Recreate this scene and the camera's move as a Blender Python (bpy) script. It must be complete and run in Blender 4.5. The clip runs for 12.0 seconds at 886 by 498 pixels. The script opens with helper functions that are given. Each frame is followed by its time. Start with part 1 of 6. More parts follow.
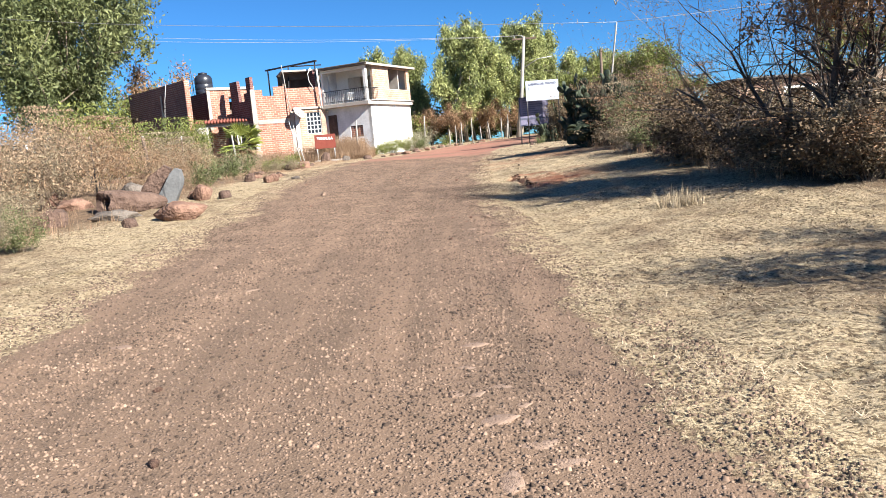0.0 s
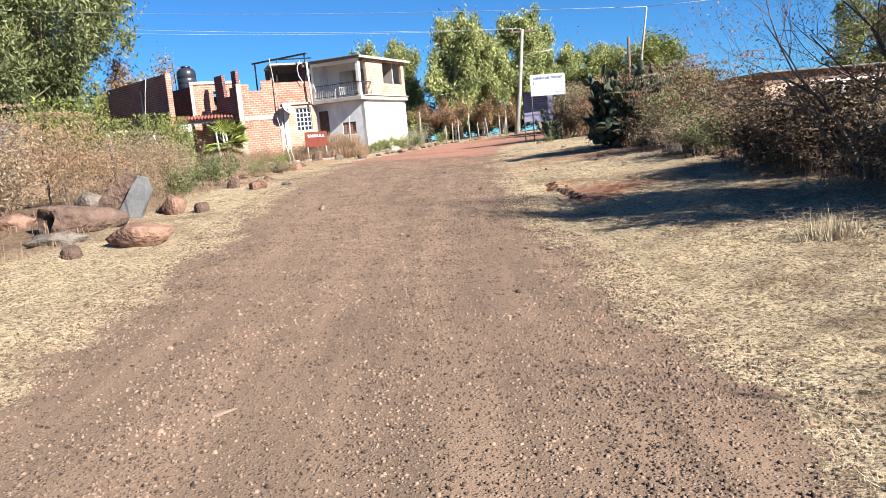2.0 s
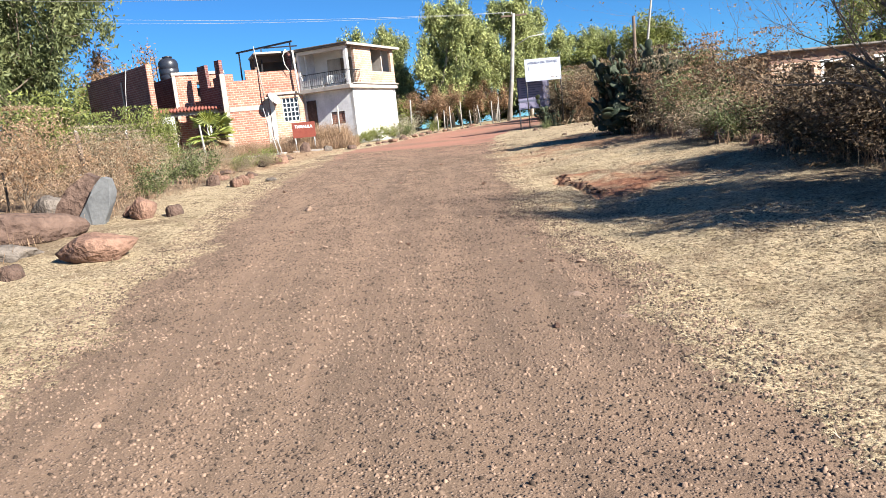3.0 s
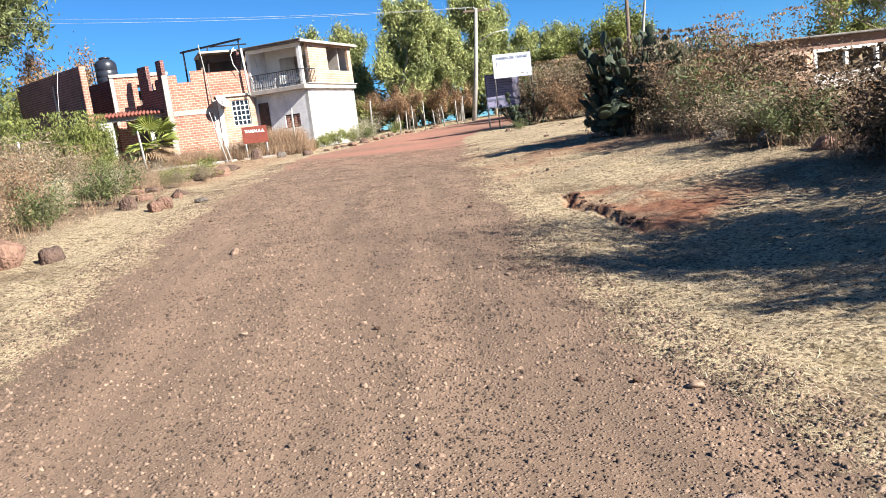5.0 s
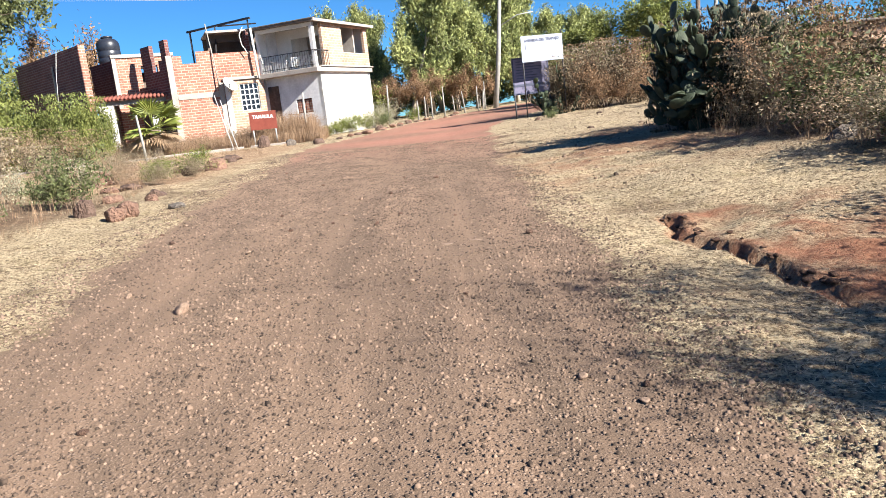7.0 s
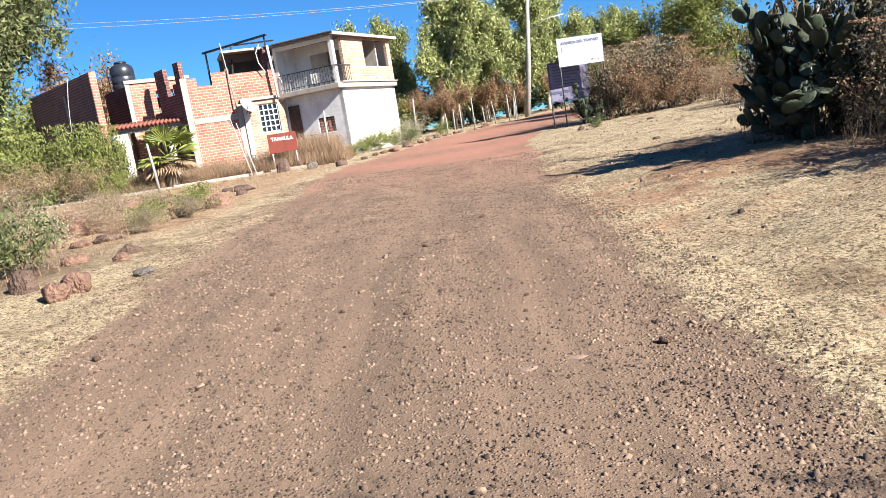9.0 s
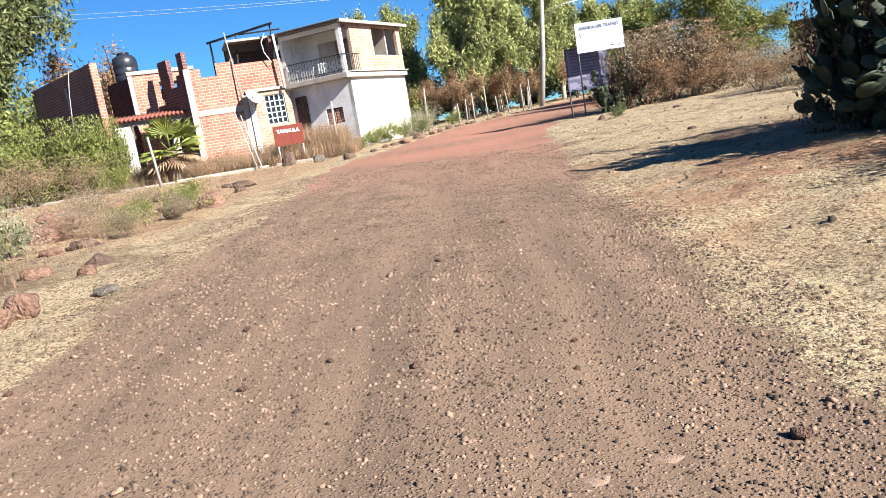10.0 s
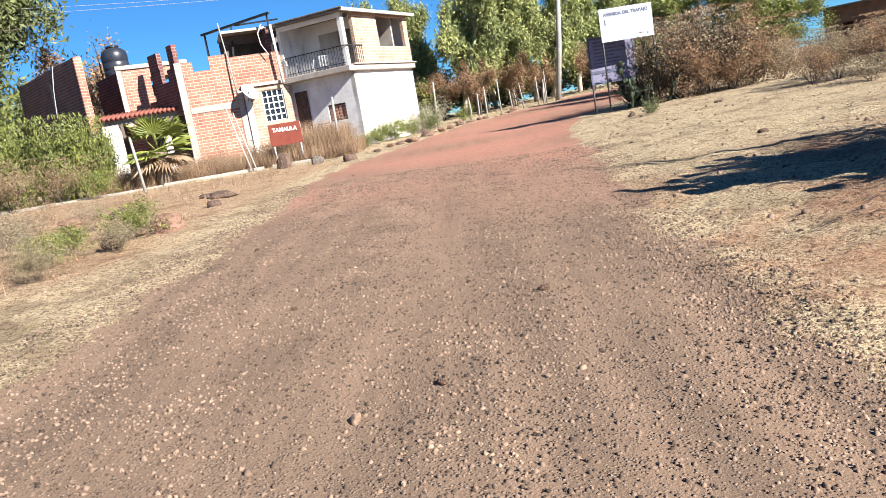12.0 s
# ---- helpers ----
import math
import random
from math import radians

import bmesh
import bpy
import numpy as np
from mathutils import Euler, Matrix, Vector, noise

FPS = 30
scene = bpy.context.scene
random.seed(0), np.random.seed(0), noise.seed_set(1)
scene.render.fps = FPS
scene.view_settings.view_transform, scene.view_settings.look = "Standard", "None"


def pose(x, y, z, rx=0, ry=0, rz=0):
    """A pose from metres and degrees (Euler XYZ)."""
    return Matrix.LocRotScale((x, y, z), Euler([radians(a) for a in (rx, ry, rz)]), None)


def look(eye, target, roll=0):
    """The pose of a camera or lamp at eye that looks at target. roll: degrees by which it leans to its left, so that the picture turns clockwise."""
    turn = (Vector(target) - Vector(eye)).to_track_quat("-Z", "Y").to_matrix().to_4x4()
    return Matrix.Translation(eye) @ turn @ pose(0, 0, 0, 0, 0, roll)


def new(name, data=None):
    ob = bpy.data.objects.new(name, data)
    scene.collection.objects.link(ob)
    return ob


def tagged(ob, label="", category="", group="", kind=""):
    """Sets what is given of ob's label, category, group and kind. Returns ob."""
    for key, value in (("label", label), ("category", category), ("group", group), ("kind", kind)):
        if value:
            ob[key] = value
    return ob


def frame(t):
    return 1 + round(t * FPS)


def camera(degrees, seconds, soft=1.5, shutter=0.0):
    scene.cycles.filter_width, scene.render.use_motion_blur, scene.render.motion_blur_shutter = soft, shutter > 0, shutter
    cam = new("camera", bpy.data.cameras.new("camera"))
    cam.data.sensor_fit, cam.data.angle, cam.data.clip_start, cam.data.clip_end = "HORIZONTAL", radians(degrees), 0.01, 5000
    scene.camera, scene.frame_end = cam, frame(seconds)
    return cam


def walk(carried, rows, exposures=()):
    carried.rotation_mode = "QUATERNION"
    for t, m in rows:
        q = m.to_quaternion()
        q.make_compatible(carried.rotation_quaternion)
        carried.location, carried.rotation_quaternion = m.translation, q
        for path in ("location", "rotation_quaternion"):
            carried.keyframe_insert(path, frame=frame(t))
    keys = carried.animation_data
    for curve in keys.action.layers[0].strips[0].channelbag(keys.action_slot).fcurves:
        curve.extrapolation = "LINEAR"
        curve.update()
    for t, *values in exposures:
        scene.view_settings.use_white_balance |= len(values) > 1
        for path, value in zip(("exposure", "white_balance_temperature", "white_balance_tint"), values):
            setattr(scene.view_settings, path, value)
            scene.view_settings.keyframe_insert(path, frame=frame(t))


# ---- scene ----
cam = camera(62.2, 12.0, soft=0.5)
PATH = [
    (0, (1.192, 0.419, 1.053), (1.141, 2.4, 0.782), -4.9),
    (0.5, (1.031, 0.982, 1.089), (0.986, 2.962, 0.811), -4.5),
    (1, (0.874, 1.652, 1.144), (0.832, 3.633, 0.871), -5.1),
    (1.5, (0.688, 2.308, 1.186), (0.667, 4.288, 0.91), -5.2),
    (2, (0.594, 2.972, 1.217), (0.573, 4.951, 0.933), -4.9),
    (2.5, (0.479, 3.561, 1.252), (0.448, 5.538, 0.952), -5.2),
    (3, (0.46, 4.222, 1.272), (0.458, 6.196, 0.954), -5.9),
    (3.2, (0.465, 4.496, 1.31), (0.472, 6.47, 0.988), -6.2),
    (4.8, (0.361, 6.802, 1.402), (0.466, 8.772, 1.075), -7.1),
    (5, (0.363, 7.048, 1.375), (0.46, 9.019, 1.046), -6.9),
    (5.5, (0.311, 7.668, 1.39), (0.382, 9.636, 1.04), -6.7),
    (6, (0.242, 8.351, 1.4), (0.315, 10.314, 1.024), -6.3),
    (6.5, (0.293, 9.027, 1.4), (0.356, 10.989, 1.017), -6.3),
    (7, (0.267, 9.702, 1.453), (0.321, 11.668, 1.093), -6.3),
    (7.5, (0.318, 10.341, 1.492), (0.332, 12.315, 1.168), -6.9),
    (7.7, (0.313, 10.598, 1.49), (0.308, 12.573, 1.175), -7.5),
    (9.3, (0.185, 12.75, 1.614), (0.152, 14.723, 1.287), -9.1),
    (9.5, (0.189, 13.005, 1.579), (0.148, 14.977, 1.247), -9.3),
    (10, (0.171, 13.62, 1.604), (0.108, 15.589, 1.264), -9.3),
    (10.5, (0.149, 14.255, 1.634), (0.094, 16.222, 1.276), -9.3),
    (11, (0.211, 14.93, 1.647), (0.157, 16.895, 1.277), -9.6),
    (11.5, (0.173, 15.59, 1.697), (0.106, 17.556, 1.333), -9.6),
    (12, (0.206, 16.217, 1.738), (0.11, 18.183, 1.385), -9.6),
]
walk(cam, [(t, look(eye, target, roll)) for t, eye, target, roll in PATH])


# ---- world, sun, exposure ----
SUN_DIR = Vector((0.8, -0.6, math.tan(radians(32)))).normalized()
world = bpy.data.worlds.new("sky")
scene.world = world
world.use_nodes = True
wn = world.node_tree.nodes
sky = wn.new("ShaderNodeTexSky")
sky.sky_type = "NISHITA"
sky.sun_disc = False
sky.sun_elevation = radians(32)
sky.sun_rotation = math.atan2(0.8, -0.6)
sky.altitude = 1900
sky.air_density = 1.0
sky.dust_density = 0.0
sky.ozone_density = 4.0
wn["Background"].inputs[1].default_value = 0.035
tint = wn.new("ShaderNodeMix")
tint.data_type, tint.blend_type = "RGBA", "MULTIPLY"
tint.inputs["Factor"].default_value, tint.inputs["B"].default_value = 1.0, (0.50, 1.08, 1.56, 1)
world.node_tree.links.new(sky.outputs[0], tint.inputs["A"])
world.node_tree.links.new(tint.outputs["Result"], wn["Background"].inputs[0])
sun = new("sun", bpy.data.lights.new("sun", "SUN"))
sun.data.energy = 6.0
sun.data.angle = radians(0.53)
sun.data.color = (1.0, 0.95, 0.87)
sun.matrix_world = look(SUN_DIR * 50, (0, 0, 0))
scene.view_settings.exposure = 1.45

rng = np.random.default_rng(7)


# ---- materials ----
def material(name, dark, light, scale=4.0, fine=40.0, rough=0.85, bump=0.3, metal=0.0, island=0.0, translucent=0.0, spec=0.3, distance=0.02):
    """Two scales of noise between two colours, with grain relief; island: brightness change from piece to piece."""
    m = bpy.data.materials.new(name)
    m.use_nodes = True
    nt = m.node_tree
    n, l = nt.nodes, nt.links
    b = n["Principled BSDF"]
    co = n.new("ShaderNodeTexCoord")
    big, small = n.new("ShaderNodeTexNoise"), n.new("ShaderNodeTexNoise")
    big.inputs["Scale"].default_value, big.inputs["Detail"].default_value = scale, 5
    small.inputs["Scale"].default_value, small.inputs["Detail"].default_value = fine, 4
    l.new(co.outputs["Object"], big.inputs["Vector"])
    l.new(co.outputs["Object"], small.inputs["Vector"])
    add = n.new("ShaderNodeMath")
    add.operation = "MULTIPLY_ADD"
    l.new(small.outputs["Fac"], add.inputs[0])
    add.inputs[1].default_value = 0.6
    l.new(big.outputs["Fac"], add.inputs[2])
    ramp = n.new("ShaderNodeMapRange")
    ramp.inputs["From Min"].default_value, ramp.inputs["From Max"].default_value = 0.5, 1.1
    l.new(add.outputs[0], ramp.inputs["Value"])
    mix = n.new("ShaderNodeMix")
    mix.data_type = "RGBA"
    l.new(ramp.outputs[0], mix.inputs["Factor"])
    mix.inputs["A"].default_value, mix.inputs["B"].default_value = (*dark, 1), (*light, 1)
    col = mix.outputs["Result"]
    if island:
        geo, hsv = n.new("ShaderNodeNewGeometry"), n.new("ShaderNodeHueSaturation")
        mr = n.new("ShaderNodeMapRange")
        l.new(geo.outputs["Random Per Island"], mr.inputs["Value"])
        mr.inputs["To Min"].default_value, mr.inputs["To Max"].default_value = 1 - island, 1 + island
        l.new(mr.outputs[0], hsv.inputs["Value"])
        l.new(col, hsv.inputs["Color"])
        col = hsv.outputs["Color"]
    l.new(col, b.inputs["Base Color"])
    b.inputs["Roughness"].default_value, b.inputs["Metallic"].default_value = rough, metal
    b.inputs["Specular IOR Level"].default_value = spec
    if bump:
        bp = n.new("ShaderNodeBump")
        bp.inputs["Strength"].default_value, bp.inputs["Distance"].default_value = bump, distance
        l.new(small.outputs["Fac"], bp.inputs["Height"])
        l.new(bp.outputs[0], b.inputs["Normal"])
    if translucent:
        tr, ms = n.new("ShaderNodeBsdfTranslucent"), n.new("ShaderNodeMixShader")
        l.new(col, tr.inputs["Color"])
        ms.inputs[0].default_value = translucent
        l.new(b.outputs[0], ms.inputs[1])
        l.new(tr.outputs[0], ms.inputs[2])
        l.new(ms.outputs[0], n["Material Output"].inputs["Surface"])
    return m


def brick_material(name, a, b_, mortar, width=0.27, row=0.1):
    """Courses of brick in the wall's own x and z, mortar set back, brick to brick colour change and stains."""
    m = bpy.data.materials.new(name)
    m.use_nodes = True
    n, l = m.node_tree.nodes, m.node_tree.links
    bs = n["Principled BSDF"]
    co, sep, com, ad = n.new("ShaderNodeTexCoord"), n.new("ShaderNodeSeparateXYZ"), n.new("ShaderNodeCombineXYZ"), n.new("ShaderNodeMath")
    l.new(co.outputs["Object"], sep.inputs[0])
    l.new(sep.outputs[0], ad.inputs[0])
    l.new(sep.outputs[1], ad.inputs[1])
    l.new(ad.outputs[0], com.inputs[0])
    l.new(sep.outputs[2], com.inputs[1])
    wob = n.new("ShaderNodeTexNoise")
    wob.inputs["Scale"].default_value = 3.0
    l.new(co.outputs["Object"], wob.inputs["Vector"])
    vm = n.new("ShaderNodeVectorMath")
    vm.operation = "MULTIPLY_ADD"
    l.new(wob.outputs["Color"], vm.inputs[0])
    vm.inputs[1].default_value = (0.05, 0.035, 0)
    l.new(com.outputs[0], vm.inputs[2])
    br = n.new("ShaderNodeTexBrick")
    br.inputs["Scale"].default_value = 1.0
    br.inputs["Brick Width"].default_value, br.inputs["Row Height"].default_value = width, row
    br.inputs["Mortar Size"].default_value, br.inputs["Mortar Smooth"].default_value = 0.02, 0.25
    br.inputs["Color1"].default_value, br.inputs["Color2"].default_value, br.inputs["Mortar"].default_value = (*a, 1), (*b_, 1), (*mortar, 1)
    l.new(vm.outputs[0], br.inputs["Vector"])
    big = n.new("ShaderNodeTexNoise")
    big.inputs["Scale"].default_value, big.inputs["Detail"].default_value = 1.3, 8
    l.new(co.outputs["Object"], big.inputs["Vector"])
    mr = n.new("ShaderNodeMapRange")
    mr.inputs["From Min"].default_value, mr.inputs["From Max"].default_value = 0.3, 0.7
    mr.inputs["To Min"].default_value, mr.inputs["To Max"].default_value = 0.72, 1.18
    l.new(big.outputs["Fac"], mr.inputs["Value"])
    hs = n.new("ShaderNodeHueSaturation")
    l.new(br.outputs["Color"], hs.inputs["Color"])
    l.new(mr.outputs[0], hs.inputs["Value"])
    l.new(hs.outputs[0], bs.inputs["Base Color"])
    bs.inputs["Roughness"].default_value = 0.9
    bp = n.new("ShaderNodeBump")
    bp.invert = True
    bp.inputs["Strength"].default_value, bp.inputs["Distance"].default_value = 0.8, 0.02
    l.new(br.outputs["Fac"], bp.inputs["Height"])
    l.new(bp.outputs[0], bs.inputs["Normal"])
    return m


def ground_material():
    """Dust road, dry straw verge and red soil, blended by the plan's attributes."""
    m = bpy.data.materials.new("earth")
    m.use_nodes = True
    n, l = m.node_tree.nodes, m.node_tree.links
    bs = n["Principled BSDF"]
    co = n.new("ShaderNodeTexCoord")

    def noise_tex(scale, detail=6, rough=0.6, squeeze=None):
        t = n.new("ShaderNodeTexNoise")
        t.inputs["Scale"].default_value, t.inputs["Detail"].default_value, t.inputs["Roughness"].default_value = scale, detail, rough
        if squeeze:
            mp = n.new("ShaderNodeMapping")
            mp.inputs["Scale"].default_value = squeeze
            l.new(co.outputs["Object"], mp.inputs["Vector"])
            l.new(mp.outputs[0], t.inputs["Vector"])
        else:
            l.new(co.outputs["Object"], t.inputs["Vector"])
        return t.outputs["Fac"]

    def span(v, a, b, c=0.0, d=1.0):
        r = n.new("ShaderNodeMapRange")
        l.new(v, r.inputs["Value"])
        for k, x in zip(("From Min", "From Max", "To Min", "To Max"), (a, b, c, d)):
            r.inputs[k].default_value = x
        return r.outputs[0]

    def blend(f, a, b):
        x = n.new("ShaderNodeMix")
        x.data_type = "RGBA"
        l.new(f, x.inputs["Factor"])
        for sock, v in (("A", a), ("B", b)):
            if isinstance(v, tuple):
                x.inputs[sock].default_value = (*v, 1)
            else:
                l.new(v, x.inputs[sock])
        return x.outputs["Result"]

    def math_node(op, a, b):
        x = n.new("ShaderNodeMath")
        x.operation = op
        x.use_clamp = True
        for i, v in enumerate((a, b)):
            if isinstance(v, float):
                x.inputs[i].default_value = v
            else:
                l.new(v, x.inputs[i])
        return x.outputs[0]

    def attr(name):
        a = n.new("ShaderNodeAttribute")
        a.attribute_name = name
        return a.outputs["Fac"]

    grit, mid, wide = noise_tex(75, 3, 0.7), noise_tex(11, 5), noise_tex(0.9, 5)
    streak = noise_tex(1.0, 5, 0.6, (3.2, 0.28, 1))
    vor = n.new("ShaderNodeTexVoronoi")
    vor.inputs["Scale"].default_value = 62
    l.new(co.outputs["Object"], vor.inputs["Vector"])
    peb = span(vor.outputs["Distance"], 0.15, 0.55)
    cell = n.new("ShaderNodeSeparateColor")
    l.new(vor.outputs["Color"], cell.inputs[0])
    picked = math_node("MULTIPLY", span(cell.outputs[1], 0.45, 0.55), span(mid, 0.36, 0.56, 0.25, 1.0))
    # road: brown dust, greyer gravel bands along it, redder further up
    dust = blend(span(streak, 0.36, 0.64), (0.114, 0.080, 0.057), (0.208, 0.139, 0.096))
    dust = blend(span(mid, 0.35, 0.75, 0.0, 0.45), dust, (0.165, 0.110, 0.076))
    stones = blend(cell.outputs[0], (0.065, 0.046, 0.038), (0.29, 0.21, 0.16))
    dust = blend(math_node("MULTIPLY", span(peb, 0.9, 0.35), picked), dust, stones)
    dust = blend(span(grit, 0.54, 0.64, 0.0, 0.35), dust, (0.07, 0.048, 0.036))
    dust = blend(span(noise_tex(140, 2, 0.6), 0.57, 0.66, 0.0, 0.5), dust, (0.31, 0.225, 0.165))
    dust = blend(attr("red"), dust, blend(span(mid, 0.3, 0.7), (0.23, 0.10, 0.07), (0.37, 0.195, 0.142)))
    # verge: bleached straw in tufts, with dark soil between them
    fibre = noise_tex(1.0, 4, 0.7, (34, 90, 20))
    tuft = noise_tex(30, 4, 0.65)
    straw = blend(span(fibre, 0.35, 0.62), (0.20, 0.145, 0.082), (0.56, 0.455, 0.30))
    bare = blend(span(mid, 0.3, 0.7), (0.095, 0.062, 0.04), (0.235, 0.165, 0.105))
    straw = blend(span(wide, 0.5, 0.64, 0.0, 0.7), straw, bare)
    straw = blend(span(noise_tex(9.0, 5, 0.75), 0.53, 0.62, 0.0, 0.75), straw, bare)
    straw = blend(span(noise_tex(3.1, 6), 0.56, 0.7, 0.0, 0.5), straw, (0.19, 0.15, 0.075))
    straw = blend(span(tuft, 0.52, 0.60, 0.0, 0.85), straw, (0.075, 0.05, 0.03))
    straw = blend(attr("soil"), straw, blend(span(mid, 0.3, 0.7), (0.15, 0.055, 0.033), (0.33, 0.14, 0.08)))
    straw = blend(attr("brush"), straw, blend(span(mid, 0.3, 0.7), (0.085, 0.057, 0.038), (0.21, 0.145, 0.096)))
    edge = math_node("ADD", attr("road"), span(noise_tex(6.5, 7, 0.75), 0.3, 0.7, -0.3, 0.3))
    mask = span(edge, 0.44, 0.56)
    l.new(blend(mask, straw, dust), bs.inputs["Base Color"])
    bs.inputs["Roughness"].default_value = 0.95
    bs.inputs["Specular IOR Level"].default_value = 0.15
    h1 = math_node("MULTIPLY", math_node("MULTIPLY", math_node("SUBTRACT", 1.0, peb), picked), 0.45)
    hh = n.new("ShaderNodeMix")
    l.new(mask, hh.inputs["Factor"])
    l.new(math_node("MULTIPLY", fibre, span(tuft, 0.62, 0.46)), hh.inputs["A"])
    l.new(h1, hh.inputs["B"])
    bp = n.new("ShaderNodeBump")
    bp.inputs["Strength"].default_value, bp.inputs["Distance"].default_value = 0.9, 0.018
    l.new(hh.outputs["Result"], bp.inputs["Height"])
    bp2 = n.new("ShaderNodeBump")
    bp2.inputs["Strength"].default_value, bp2.inputs["Distance"].default_value = 0.6, 0.01
    l.new(grit, bp2.inputs["Height"])
    l.new(bp.outputs[0], bp2.inputs["Normal"])
    l.new(bp2.outputs[0], bs.inputs["Normal"])
    return m


EARTH = ground_material()
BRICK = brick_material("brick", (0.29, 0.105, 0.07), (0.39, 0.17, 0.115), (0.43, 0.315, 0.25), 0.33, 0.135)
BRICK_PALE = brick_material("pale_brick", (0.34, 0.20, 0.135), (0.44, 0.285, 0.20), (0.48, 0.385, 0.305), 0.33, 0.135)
# Brick again, with the shade of walls turned from the sun put in.
BRICK_SHADED = brick_material("shaded_brick", (0.11, 0.037, 0.034), (0.165, 0.060, 0.05), (0.20, 0.14, 0.13), 0.33, 0.135)
WHITE = material("whitewash", (0.527, 0.51, 0.484), (0.714, 0.697, 0.671), 1.2, 14, 0.9, 0.15)
WHITE_OLD = material("stained_whitewash", (0.46, 0.455, 0.46), (0.72, 0.71, 0.71), 1.6, 9, 0.9, 0.2)
ROOF = material("weathered_roof_sheet", (0.08, 0.072, 0.068), (0.18, 0.16, 0.145), 2.0, 18, 0.85, 0.2)
CONCRETE = material("concrete", (0.259, 0.223, 0.194), (0.418, 0.374, 0.331), 2.0, 22, 0.9, 0.3)
# Brown lowered to carry the shade on the hillside house front.
ADOBE = material("shaded_adobe", (0.13, 0.078, 0.06), (0.22, 0.14, 0.11), 2.0, 14, 0.95, 0.3)
# Brown kept dark to stand for the shade inside rooms and porches.
DARK_IN = material("shaded_interior", (0.10, 0.075, 0.06), (0.17, 0.13, 0.105), 2.0, 10, 0.9, 0.1)
STEEL = material("dark_steel", (0.03, 0.03, 0.035), (0.075, 0.07, 0.07), 4, 40, 0.55, 0.1, 0.6)
GALV = material("galvanised_pipe", (0.357, 0.357, 0.357), (0.527, 0.527, 0.51), 4, 40, 0.5, 0.1, 0.3)
WHITE_PAINT = material("white_paint", (0.561, 0.561, 0.544), (0.697, 0.697, 0.68), 3, 30, 0.5, 0.05)
TANK = material("black_plastic", (0.012, 0.014, 0.022), (0.03, 0.034, 0.045), 3, 20, 0.35, 0.05, 0, 0, 0, 0.5)
TILE = material("clay_tile", (0.15, 0.045, 0.034), (0.25, 0.09, 0.065), 3, 16, 0.8, 0.3)
RUST = material("oxide_red_sheet", (0.144, 0.0324, 0.0216), (0.209, 0.054, 0.036), 3.5, 24, 0.6, 0.1)
SHEET = material("faded_white_sheet", (0.27, 0.30, 0.36), (0.35, 0.385, 0.44), 2.5, 20, 0.5, 0.04)
BOARD = material("lavender_board", (0.11, 0.105, 0.165), (0.19, 0.18, 0.26), 3, 20, 0.6, 0.05)
INK = material("faded_ink", (0.05, 0.055, 0.09), (0.10, 0.11, 0.16), 5, 30, 0.7, 0.0)
DARK_INK = material("dark_ink", (0.05, 0.055, 0.09), (0.10, 0.11, 0.16), 5, 30, 0.7, 0.0)
LETTER = material("white_lettering", (0.70, 0.70, 0.68), (0.84, 0.84, 0.82), 8, 40, 0.6, 0.0)
GLASS = material("window_glass", (0.02, 0.022, 0.025), (0.04, 0.04, 0.045), 2, 10, 0.08, 0.0, 0, 0, 0, 0.6)
POLE = material("weathered_pole", (0.20, 0.188, 0.17), (0.34, 0.325, 0.295), 2.5, 30, 0.85, 0.3)
WOOD_DARK = material("weathered_post", (0.07, 0.05, 0.04), (0.17, 0.125, 0.09), 6, 40, 0.9, 0.5)
BARK = material("bark", (0.10, 0.075, 0.055), (0.24, 0.19, 0.145), 3, 24, 0.9, 0.5)
BARK_PALE = material("pale_bark", (0.26, 0.22, 0.175), (0.48, 0.43, 0.36), 2, 18, 0.85, 0.4)
BARK_DARK = material("dark_bark", (0.035, 0.027, 0.022), (0.11, 0.086, 0.068), 3, 24, 0.9, 0.5)
TWIG = material("dry_twig", (0.11, 0.078, 0.055), (0.33, 0.255, 0.185), 5, 30, 0.9, 0.3, 0, 0.3)
LEAF_EUC = material("eucalyptus_leaf", (0.12, 0.15, 0.052), (0.39, 0.41, 0.165), 0.5, 6, 0.6, 0, 0, 0.6, 0.3)
LEAF_DEEP = material("olive_leaf", (0.055, 0.075, 0.03), (0.185, 0.20, 0.08), 0.5, 6, 0.6, 0, 0, 0.5, 0.25)
LEAF_GREEN = material("green_leaf", (0.075, 0.10, 0.028), (0.27, 0.285, 0.08), 0.9, 6, 0.55, 0, 0, 0.45, 0.3)
LEAF_DRY = material("dry_leaf", (0.19, 0.128, 0.08), (0.42, 0.305, 0.20), 0.9, 8, 0.85, 0, 0, 0.45, 0.28)
LEAF_RUST = material("rusty_leaf", (0.15, 0.087, 0.05), (0.38, 0.245, 0.145), 0.9, 8, 0.85, 0, 0, 0.4, 0.28)
LEAF_GREY = material("grey_brown_leaf", (0.15, 0.12, 0.078), (0.38, 0.315, 0.21), 0.9, 8, 0.85, 0, 0, 0.5, 0.28)
LEAF_THICK = material("dark_thicket_leaf", (0.058, 0.042, 0.026), (0.18, 0.125, 0.074), 0.9, 8, 0.8, 0, 0, 0.5, 0.08)
LEAF_SILVER = material("silvery_leaf", (0.17, 0.165, 0.10), (0.46, 0.43, 0.31), 0.9, 8, 0.8, 0, 0, 0.35, 0.2)
PALM_LEAF = material("palm_leaf", (0.12, 0.16, 0.035), (0.32, 0.34, 0.085), 1.5, 8, 0.5, 0, 0, 0.3, 0.3)
